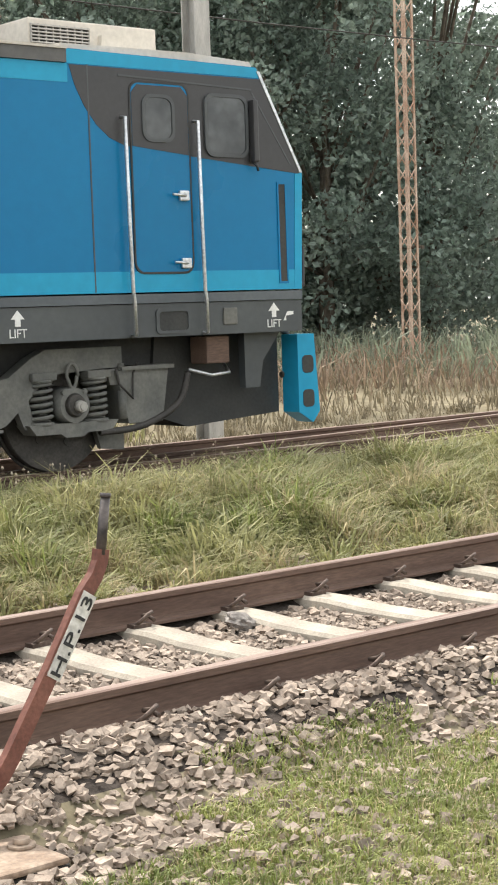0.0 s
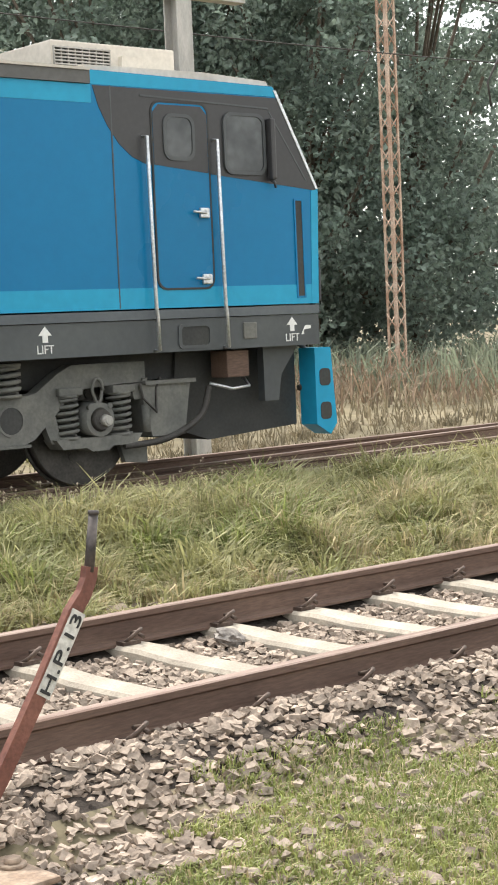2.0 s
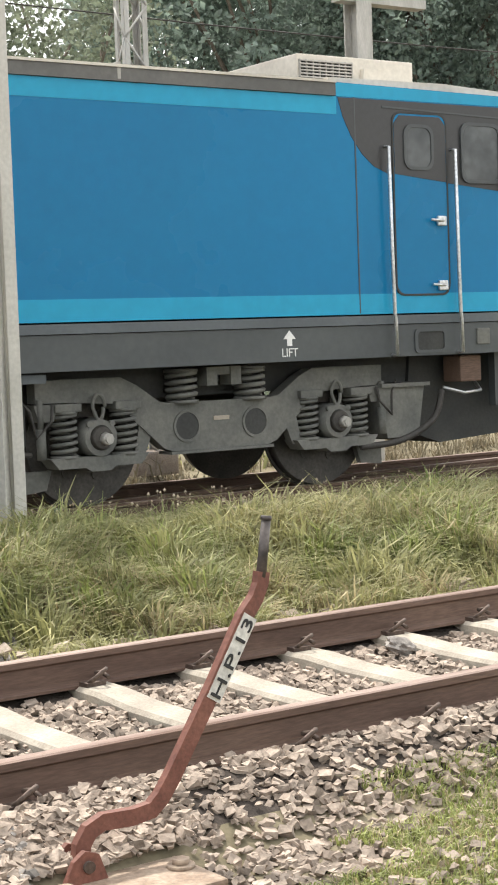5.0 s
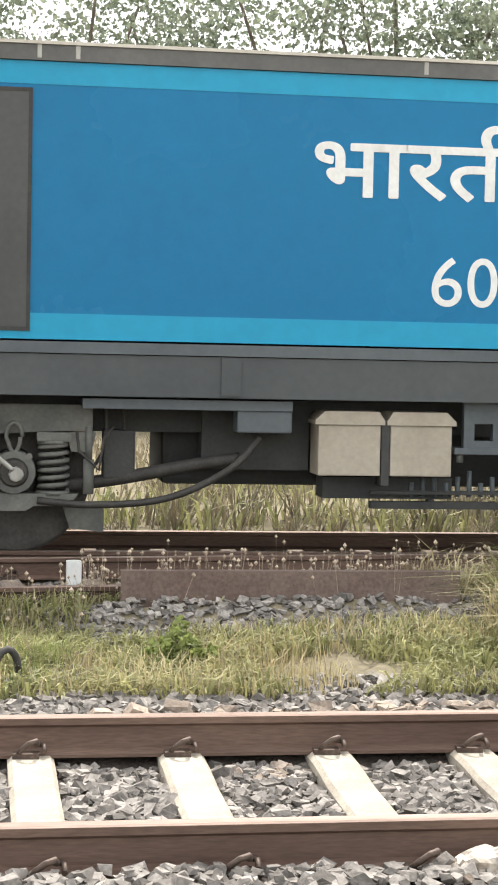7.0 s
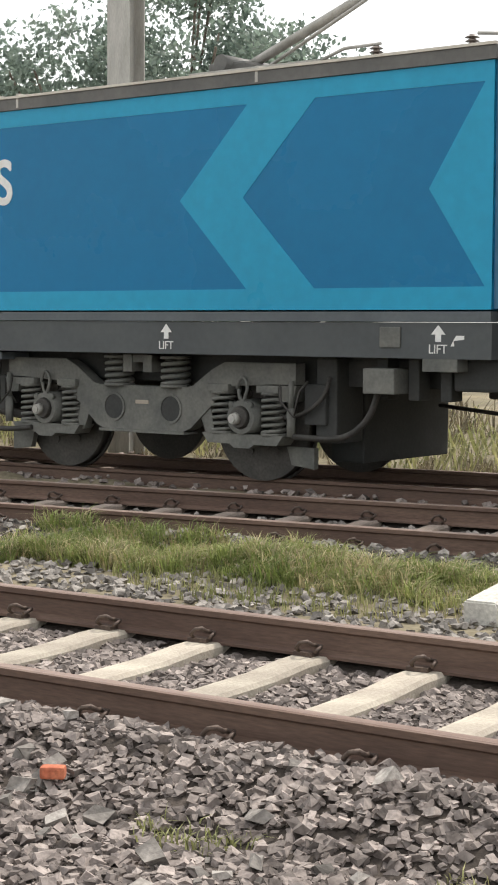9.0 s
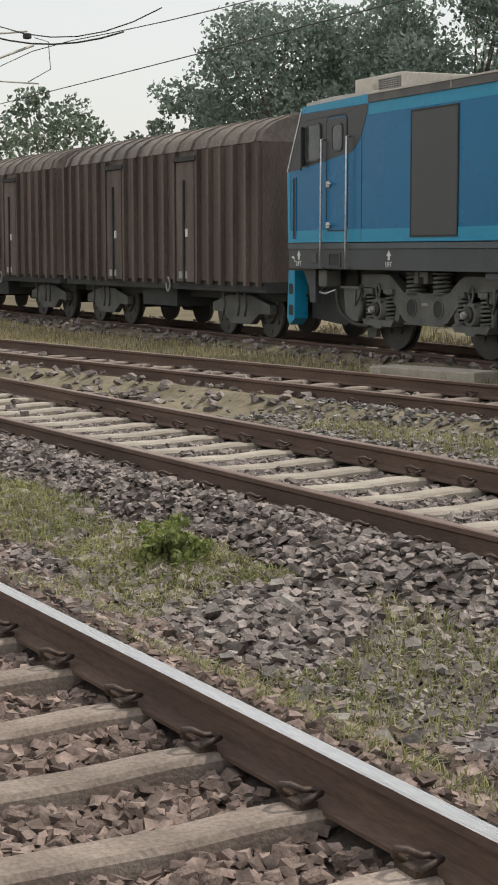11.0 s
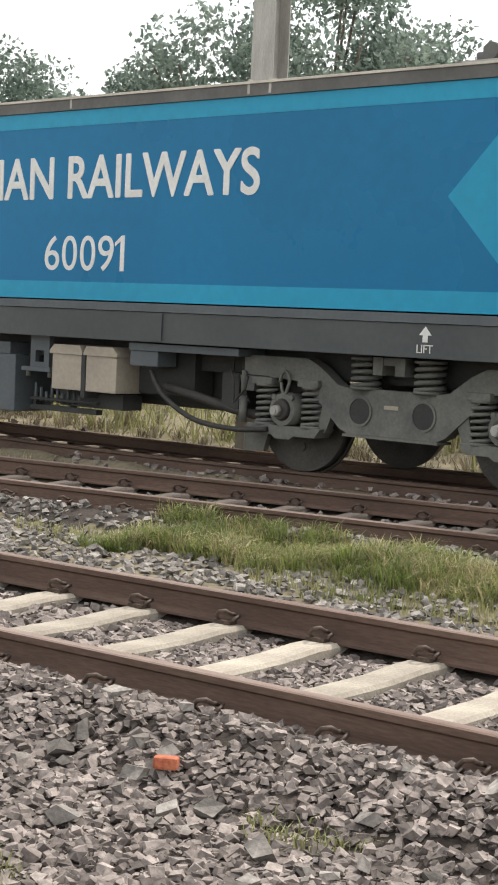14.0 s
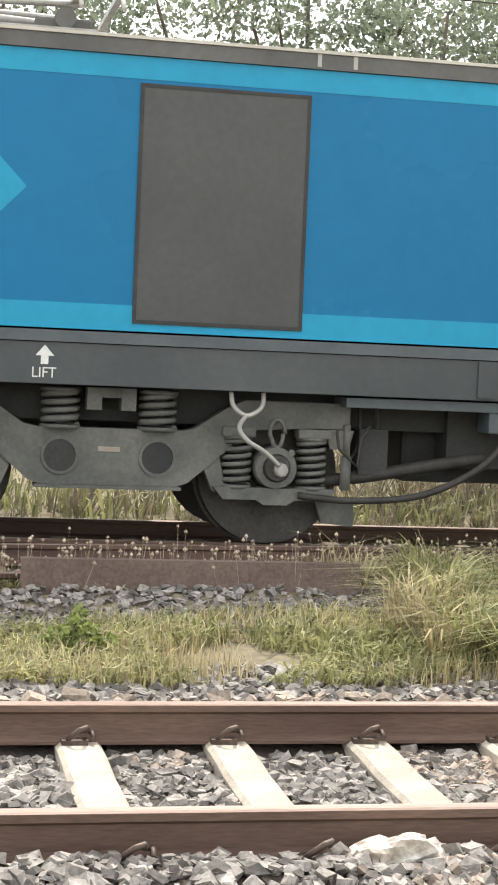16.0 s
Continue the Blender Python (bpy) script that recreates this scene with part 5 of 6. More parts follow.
blades("reeds", -30, 12, 18.5, 26, 17000, 0.3, 1.05, 0.026, M_REED, "tall dry reeds behind the railway", lambda x, y: patchy(x, y, 0.45, 6, -0.05) and y > y_train(x) + 3.6, 1.5, tuft, 20)
blades("field_weeds", -30, 14, 17.6, 25, 14000, 0.15, 0.6, 0.03, M_GRASS, "green weeds among dry reeds", lambda x, y: patchy(x, y, 0.5, 61, 0.0) and y > y_train(x) + 2.6, 1.2)
blades("field_grass", -32, 40, 16.9, 20.0, 22000, 0.08, 0.3, 0.016, M_REED, "dry yellow grass beyond the train", lambda x, y: y > y_train(x) + 1.7, 1.4, tuft, 25)
blades("field_grass", -5, 55, 18.0, 36.0, 16000, 0.15, 0.5, 0.03, M_REED, "mixed dull weeds beyond the train", None, 0.8)
blades("brush", 14, 52, 22.0, 38.0, 15000, 0.2, 1.1, 0.035, M_BRUSH, "dry brown brush below the trees", lambda x, y: patchy(x, y, 0.3, 6, 0.0), 1.2)
blades("scrub", 14, 52, 24.0, 38.0, 13000, 0.3, 1.6, 0.05, M_LEAFPALE, "hazy green scrub below the trees", lambda x, y: patchy(x, y, 0.22, 16, 0.0), 1.2)
blades("brush", -95, -47, 7.5, 15.5, 15000, 0.2, 0.85, 0.03, M_BRUSH, "dry brown brush beside the goods wagons", lambda x, y: patchy(x, y, 0.16, 12, -0.2) and 10.6 + 0.03 * x < y < y_train(x) - 2.2, 1.5, tuft)


def seed_heads(name, x0, x1, y0, y1, n, label):
    """Thin stalks with pale seed heads."""
    bm = bmesh.new()
    for i in range(n):
        x, y = rng.uniform(x0, x1), rng.uniform(y0, y1)
        z, h, q = height(x, y), rng.uniform(0.14, 0.42), rng.uniform(-0.08, 0.08, 2)
        v = [bm.verts.new(p) for p in ((x - 0.0015, y, z), (x + 0.0015, y, z), (x + q[0] + 0.001, y + q[1], z + h), (x + q[0] - 0.001, y + q[1], z + h))]
        bm.faces.new(v)
        c, r = Vector((x + q[0], y + q[1], z + h)), rng.uniform(0.009, 0.018)
        o = [bm.verts.new(c + Vector(p) * r) for p in ((1, 0, 0), (0, 1, 0), (-1, 0, 0), (0, -1, 0), (0, 0, 1.3), (0, 0, -1))]
        for a, b, k in ((0, 1, 4), (1, 2, 4), (2, 3, 4), (3, 0, 4), (1, 0, 5), (2, 1, 5), (3, 2, 5), (0, 3, 5)):
            bm.faces.new((o[a], o[b], o[k]))
    me = mesh_of(bm, name, M_SEED)
    return tagged(new(name, me), label, "weeds", kind="stuff")


M_SEED = mat("seed_heads", (0.32, 0.24, 0.17), (0.5, 0.42, 0.32), 8, 30, 0.8, 0, 0, island=0.3)
seed_heads("seeding_weeds", 0.6, 4.4, 11.4, 12.5, 420, "pale seed heads on thin stalks beside a rail")
seed_heads("seeding_weeds", 3.5, 11, 11.6, 12.8, 420, "seeding weeds above the tall grass")
seed_heads("seeding_weeds", -3.2, 0.6, 10.8, 11.7, 170, "dry seeding stalks behind the grass mound")


def leaf_cloud(centres, radii, per, size, flat=0.7):
    """Verts and faces of many small bent leaves round the centres."""
    C = np.repeat(np.array(centres), per, 0)
    R = np.repeat(np.array(radii), per)
    m = len(C)
    o = rng.normal(size=(m, 3))
    o /= np.linalg.norm(o, axis=1)[:, None]
    o *= (R * rng.uniform(0.25, 1.0, m) ** 0.6)[:, None]
    o[:, 2] *= flat
    s = size * rng.uniform(0.6, 1.4, m)
    base = np.array([(-0.5, 0, 0), (0, -0.32, 0.06), (0.5, 0, -0.08), (0, 0.32, 0.06)])
    V = np.einsum("nij,nkj->nki", turned(m), base[None] * s[:, None, None]) + (C + o)[:, None, :]
    F = (np.array([[0, 1, 2], [0, 2, 3]])[None] + 4 * np.arange(m)[:, None, None]).reshape(-1, 3)
    return V.reshape(-1, 3).tolist(), F.tolist()


def tree(heading, dist, tall, spread, clumps, per, leaf, low=0.35, label="tall leafy green tree in haze", leafmat=None):
    """A tapered trunk with limbs, and a crown of leaf clumps at the limbs' ends."""
    x, y = dist * math.sin(radians(heading)), dist * math.cos(radians(heading))
    z0 = height(x, y) - 0.05
    t = thing("tree", label, "tree", pose(x, y, z0), group="trees along the railway")
    bm = bmesh.new()
    bend = rng.uniform(-0.3, 0.3, 2)
    trunk = [(bend[0] * k * k, bend[1] * k * k, tall * 0.62 * k) for k in (0, 0.3, 0.6, 1.0)]
    for a, b, r0, r1 in zip(trunk, trunk[1:], (0.045, 0.035, 0.026), (0.035, 0.026, 0.014)):
        cyl(bm, a, b, tall * r0 * 0.4, tall * r1 * 0.4, 8)
    cs, rs = [], []
    for i in range(clumps):
        a = rng.uniform(0, 2 * math.pi)
        k = rng.uniform(0, 1)
        zz = tall * (low + (0.97 - low) * k)
        wide = spread * math.sqrt(max(0.05, 1 - ((k - 0.42) / 0.62) ** 2)) * rng.uniform(0.45, 1.12)
        c = (wide * math.cos(a), wide * math.sin(a), zz)
        cs.append(c)
        rs.append(spread * rng.uniform(0.18, 0.38))
        if i % 4 == 0:
            s = Vector(trunk[0]).lerp(Vector(trunk[3]), min(max(zz / tall - 0.18, 0.25), 1.0))
            mid = s.lerp(Vector(c), 0.5) + Vector((0, 0, 0.05 * tall * rng.uniform(-0.4, 1)))
            tube(bm, [s, mid, c], tall * 0.0035, 5)
    part("trunk", bm, M_BARK, t)
    me = bpy.data.meshes.new("crown")
    V, F = leaf_cloud(cs, rs, per, leaf)
    me.from_pydata(V, [], F)
    me.materials.append(leafmat or M_LEAF)
    part("crown", me, None, t)
    return t


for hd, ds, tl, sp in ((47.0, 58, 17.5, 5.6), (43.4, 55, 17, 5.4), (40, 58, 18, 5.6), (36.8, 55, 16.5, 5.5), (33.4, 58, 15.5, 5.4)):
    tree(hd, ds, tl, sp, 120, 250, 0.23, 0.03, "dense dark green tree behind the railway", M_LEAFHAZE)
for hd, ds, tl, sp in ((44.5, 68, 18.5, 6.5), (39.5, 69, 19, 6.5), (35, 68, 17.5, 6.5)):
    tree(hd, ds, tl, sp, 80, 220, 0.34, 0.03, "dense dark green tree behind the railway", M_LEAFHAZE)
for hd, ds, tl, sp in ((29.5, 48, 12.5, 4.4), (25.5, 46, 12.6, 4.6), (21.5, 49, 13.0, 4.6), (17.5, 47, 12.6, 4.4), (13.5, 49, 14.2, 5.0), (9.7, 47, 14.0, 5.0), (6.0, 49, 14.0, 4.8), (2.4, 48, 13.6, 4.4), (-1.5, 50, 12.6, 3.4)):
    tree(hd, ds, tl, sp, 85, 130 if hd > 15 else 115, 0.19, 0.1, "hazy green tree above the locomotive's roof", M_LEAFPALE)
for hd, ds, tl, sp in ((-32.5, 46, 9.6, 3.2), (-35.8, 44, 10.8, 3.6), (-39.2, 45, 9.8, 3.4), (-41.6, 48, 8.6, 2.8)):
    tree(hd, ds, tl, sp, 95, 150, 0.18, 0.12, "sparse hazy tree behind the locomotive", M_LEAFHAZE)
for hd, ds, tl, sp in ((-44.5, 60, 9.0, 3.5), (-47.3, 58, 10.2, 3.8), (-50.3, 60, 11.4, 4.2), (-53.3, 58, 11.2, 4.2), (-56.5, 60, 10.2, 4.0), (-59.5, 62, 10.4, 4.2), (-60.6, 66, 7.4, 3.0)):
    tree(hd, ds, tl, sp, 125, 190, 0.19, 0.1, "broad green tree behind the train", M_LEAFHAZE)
for hd, ds, tl, sp in ((-62.7, 74, 8.6, 2.2), (-67.4, 82, 9.4, 3.7), (-70.2, 95, 7.0, 3.0), (-76.4, 112, 8.6, 4.0), (-79.6, 125, 7.0, 4.0), (-73, 120, 6.5, 3.5), (-83, 130, 7.5, 5)):
    tree(hd, ds, tl, sp, 45, 90, 0.26, 0.3, "small tree with an open crown beyond the wagons")


def bush(x, y, r, material, label, n=26, per=16, leaf=0.05):
    cs = [(rng.normal() * r * 0.45, rng.normal() * r * 0.45, abs(rng.normal()) * r * 0.5 + 0.04) for i in range(n)]
    me = bpy.data.meshes.new("leaves")
    V, F = leaf_cloud(cs, [r * 0.3] * n, per, leaf)
    me.from_pydata(V, [], F)
    me.materials.append(material)
    t = thing("bush", label, "bush", pose(x, y, height(x, y)))
    bm = bmesh.new()
    for c in cs[::2]:
        tube(bm, [(0, 0, -0.02), Vector(c) * 0.6, c], 0.004, 4)
    part("stems", bm, M_BARK, t)
    part("leaves", me, None, t)


bush(-8.85, 4.42, 0.21, M_GRASSBRIGHT, "small bright green leafy weed on ballast", 40, 24)
bush(-0.25, 11.1, 0.24, M_GRASSBRIGHT, "dark green leafy weed at the pole's foot", 40, 20)
bush(1.1, 9.9, 0.19, M_GRASSBRIGHT, "low leafy green weed on stony ground", 40, 20)
bush(6.6, 12.2, 0.22, M_LEAF, "dark leafy weed at the steel mast's foot", 30, 20)
bush(17.5, 23, 0.9, M_LEAFPALE, "hazy green shrub below the trees", 50, 40, 0.12)


# the stones nearest to the camera, one by one
def pick_stones(parent, x0, x1, y0, y1, n):
    kinds = []
    for k in range(6):
        bm = bmesh.new()
        bmesh.ops.create_cube(bm, size=1.0)
        bmesh.ops.bevel(bm, geom=bm.edges[:], offset=0.14, segments=1, affect="EDGES")
        for v in bm.verts:
            v.co = Vector([c * (1 + rng.uniform(-0.28, 0.28)) for c in v.co])
        kinds.append(mesh_of(bm, "stone", M_STONE_DARK))
    made = 0
    while made < n:
        x, y = rng.uniform(x0, x1), rng.uniform(y0, y1)
        if clear_of_track(x, y):
            s = rng.uniform(0.04, 0.072)
            m = pose(x, y, height(x, y) + s * 0.3, *rng.uniform(0, 360, 3)) @ Matrix.Diagonal((s, s * rng.uniform(0.7, 1.1), s * rng.uniform(0.5, 0.8), 1))
            part("stone", kinds[made % 6], None, parent, at=m)
            made += 1


pick_stones(bpy.data.objects["track_front"], -7.0, -3.3, 0.9, 2.7, 290)

# ---- masts, wires and small things ----
def lattice_mast(x, y, z, tall, wide, material, label, turn=0.0, step=0.42):
    t = thing("lattice_mast", label, "mast", pose(x, y, z, 0, 0, turn), group="overhead line masts")
    h = wide / 2
    for a, b in ((-h, -h * 0.7), (h, -h * 0.7), (-h, h * 0.7), (h, h * 0.7)):
        bm = boxes(((a - 0.035 * (1 if a > 0 else -1) - 0.035, b - 0.008, 0), (a - 0.035 * (1 if a > 0 else -1) + 0.035, b + 0.008, tall)), ((a - 0.008, b - 0.035 * (1 if b > 0 else -1) - 0.035, 0), (a + 0.008, b - 0.035 * (1 if b > 0 else -1) + 0.035, tall)))
        part("corner_post", bm, material, t)
    bm = bmesh.new()
    n = int(tall / step)
    for i in range(n):
        z0, z1 = i * step, (i + 1) * step
        for b in (-h * 0.7, h * 0.7):
            s = 1 if i % 2 else -1
            tube(bm, [(-h * s, b, z0), (h * s, b, z1)], 0.018, 4)
        for a in (-h, h):
            s = 1 if i % 2 else -1
            tube(bm, [(a, -h * 0.7 * s, z0), (a, h * 0.7 * s, z1)], 0.018, 4)
    o = part("lacing", bm, material, t)
    o["kind"] = "stuff"
    part("footing", boxes(((-h - 0.15, -h - 0.1, -0.2), (h + 0.15, h + 0.1, 0.12)), bevel=0.03), M_SLEEP_OLD, t)
    return t


def beam_mast(x, y, z, tall, wide, deep, material, label, turn=0.0):
    """A rolled steel H-section standing upright."""
    t = thing("steel_mast", label, "mast", pose(x, y, z, 0, 0, turn), group="overhead line masts")
    part("flange", boxes(((-wide / 2, -deep / 2, -0.2), (wide / 2, -deep / 2 + 0.02, tall)), bevel=0.004), material, t)
    part("flange", boxes(((-wide / 2, deep / 2 - 0.02, -0.2), (wide / 2, deep / 2, tall)), bevel=0.004), material, t)
    part("web", boxes(((-0.015, -deep / 2 + 0.021, -0.2), (0.015, deep / 2 - 0.021, tall))), material, t)
    return t


def cantilever(t, reach, zt, turn=1):
    """Bracket arms carrying the overhead wires."""
    part("top_tube", tube(bmesh.new(), [(0, 0, zt), (0, turn * reach, zt + 0.45)], 0.03, 6), M_GALV, t)
    part("stay_tube", tube(bmesh.new(), [(0, 0, zt - 1.3), (0, turn * reach * 1.05, zt + 0.1)], 0.035, 6), M_GALV, t)
    part("steady_arm", tube(bmesh.new(), [(0, turn * reach * 0.35, zt - 0.85), (0, turn * (reach + 0.3), zt - 0.88)], 0.022, 6), M_GALV, t)
    for k, q in ((0.25, zt + 0.1), (0.25, zt - 1.1)):
        bm = bmesh.new()
        for i in range(5):
            cyl(bm, (0, turn * (k + i * 0.08), q), (0, turn * (k + i * 0.08 + 0.05), q + 0.01), 0.07, 0.04, 10)
        part("insulator", bm, M_INSUL, t)
    part("dropper_loop", tube(bmesh.new(), [(0, turn * (reach + 0.2), zt + 0.3), (0.1, turn * (reach + 0.55), zt + 0.2), (0.1, turn * (reach + 0.6), zt - 0.5), (0, turn * reach, zt - 0.85)], 0.012, 5), M_RUBBER, t)
    part("counterweight", boxes(((-0.1, turn * (reach - 0.1), zt + 0.25), (0.1, turn * (reach + 0.1), zt + 0.4)), bevel=0.05), M_DARK, t)


lattice_mast(31.17, 29.83, 0.0, 13.0, 0.42, M_RUSTMAST, "rusty lattice mast standing before the trees", 10)
m = lattice_mast(-41.6, 13.35, 0.18, 9.4, 0.46, M_MASTDARK, "grey steel lattice mast beside the goods wagons", 0)
cantilever(m, 3.4, 6.6)
part("switch_gear", boxes(((-0.35, -0.3, 5.0), (0.0, -0.25, 5.35)), bevel=0.02), M_GALV, m)
part("guy_rod", tube(bmesh.new(), [(-0.2, 0, 5.0), (-2.2, 0.2, 0.0)], 0.02, 5), M_GALV, m)
lattice_mast(11.5, 18.7, 0, 9.5, 0.34, M_GALV, "grey lattice mast behind the locomotive")
lattice_mast(-31.5, 26.0, 0, 7.6, 0.6, M_GALV, "hazy lattice mast with a cross arm")
lattice_mast(12.9, 26.4, 0, 9.5, 0.45, M_GALV, "grey lattice mast before hazy trees")
m = beam_mast(14.02, 17.15, -0.2, 7.4, 0.25, 0.28, M_GALV, "grey steel mast behind the locomotive's cab")
part("cross_arm", boxes(((-0.35, -0.1, 6.05), (1.1, 0.1, 6.17))), M_GALV, m)
m = beam_mast(-13.6, 17.55, -0.2, 8.5, 0.36, 0.34, M_GALV, "grey steel mast behind the rear half")
m = beam_mast(6.17, 12.25, 0.0, 8.0, 0.22, 0.24, M_MASTPALE, "pale weathered steel mast in tall grass", 14)
part("cable_conduit", tube(bmesh.new(), [(-0.06, -0.145, 0), (-0.06, -0.145, 7.9)], 0.018, 6), M_GALV, m)
m = beam_mast(-136 * 0.55, 31 * 0.55, -0.3, 7.2, 0.3, 0.3, M_BOGIE, "dark post beside the goods wagons")
part("bracket_arm", tube(bmesh.new(), [(0, 0, 5.0), (-2.4, -1.0, 6.2)], 0.04, 6), M_GALV, m)
m = lattice_mast(-96, 27.9, 0, 8.0, 0.6, M_GALV, "distant lattice mast above the wagons")
part("bracket_arm", tube(bmesh.new(), [(0, 0, 5.4), (-6.0, -3.0, 8.6)], 0.05, 6), M_GALV, m)

# pale building far beyond the wagons
t = thing("far_building", "pale flat-roofed building in haze beyond the wagons", "building", pose(-192.7, 53.4, -0.3, 0, 0, 74))
M_PALEWALL = mat("hazy_plaster", (0.36, 0.36, 0.35), (0.46, 0.455, 0.44), 0.3, 4, 0.9, 0, 0.1)
wall = part("wall", boxes(((-4, -3, 0), (4, 3, 9.2))), M_PALEWALL, t)
part("roof", boxes(((-4.3, -3.3, 9.2), (4.3, 3.3, 9.6))), M_PALEWALL, t)
for k in range(4):
    for z in (1.2, 4.2, 7.0):
        win = part("window", boxes(((-3.3 + 2.0 * k, -3.06, z), (-2.2 + 2.0 * k, -2.95, z + 1.4))), M_GLASS, wall)
        part("sill", boxes(((-3.4 + 2.0 * k, -3.14, z - 0.12), (-2.1 + 2.0 * k, -2.97, z - 0.01))), M_PALEWALL, win)

# round pole in the grass
t = thing("pole", "round weathered concrete pole standing beside the siding", "pole", pose(-0.315, 11.6, -0.35, 0, 0.15, 0))
part("shaft", cyl(bmesh.new(), (0, 0, 0), (0, 0, 9.0), 0.128, 0.118, 28), M_POLE, t)
part("collar", cyl(bmesh.new(), (0, 0, 0.15), (0, 0, 0.55), 0.131, 0.131, 28), M_POLE, t)

# portal with a hanging lattice drop arm
t = thing("line_portal", "steel bracket mast over the tracks with hanging drop arm", "portal", pose(-34.0, 7.2, -0.3), group="overhead line masts")
for y in (-4.9,):
    part("column", boxes(((-0.2, y - 0.2, 0), (0.2, y + 0.2, 8.39)), bevel=0.02), M_GALV, t)
bm = boxes(((-0.3, -4.9, 8.4), (-0.22, 0.6, 8.48)), ((0.22, -4.9, 8.4), (0.3, 0.6, 8.48)), ((-0.3, -4.9, 8.9), (0.3, 0.6, 8.96)))
part("beam", bm, M_GALV, t)
drop = part("drop_arm", boxes(((-0.13, -0.10, 4.45), (-0.09, 0.10, 8.5)), ((0.09, -0.10, 4.45), (0.13, 0.10, 8.5)), *[((-0.13, -0.1, 4.5 + k * 0.45), (0.13, 0.1, 4.54 + k * 0.45)) for k in range(9)]), M_MASTDARK, t)
part("pull_arm", tube(tube(bmesh.new(), [(0, 0, 4.6), (0.2, -2.6, 5.6)], 0.04, 6), [(0, -0.1, 6.3), (0.1, -2.6, 6.35)], 0.03, 6), M_GALV, drop)


def wire(name, pts, r, label):
    t = new(name, mesh_of(tube(bmesh.new(), pts, r, 5), name, M_RUBBER))
    return tagged(t, label, "wire", "overhead wires")


def line_over(f, z, dz, name, x0=-130, x1=60, span=42.0, off=0.0):
    pts, x = [], x0
    while x <= x1:
        k = ((x + 42) % span) / span
        pts.append((x, f(x) + off, z - dz * 4 * k * (1 - k)))
        x += 3
    return wire(name, pts, 0.012, "thin overhead wire above the tracks")


line_over(y_train, 5.72, 0.0, "contact_wire")
line_over(y_train, 6.95, 0.55, "catenary_wire")
line_over(y_near, 5.72, 0.0, "contact_wire", -130, 60, off=0.6)
line_over(y_near, 6.95, 0.55, "catenary_wire", -130, 60, off=0.6)
wire("feeder_wire", sag((60, 24, 8.2), (8, 28, 8.0), 0.6), 0.015, "thin feeder wire in front of the trees")
wire("feeder_wire", sag((-41.6, 13.4, 8.8), (-34, 16.9, 6.9), 1.2), 0.015, "slack jumper wire at the mast")
wire("feeder_wire", sag((-41.6, 13.4, 8.0), (-36, 16.9, 6.6), 0.7), 0.022, "slack jumper wire at the mast")
wire("hanging_wire", [(31.15, 29.9, 9.8), (32.6, 29.0, 9.75), (34.2, 28, 9.4), (34.5, 28, 8.9), (34.2, 28, 8.4), (33.4, 28, 8.1), (32.9, 28, 7.4), (33.0, 28, 6.8)], 0.03, "loose grey cable hanging from the mast")


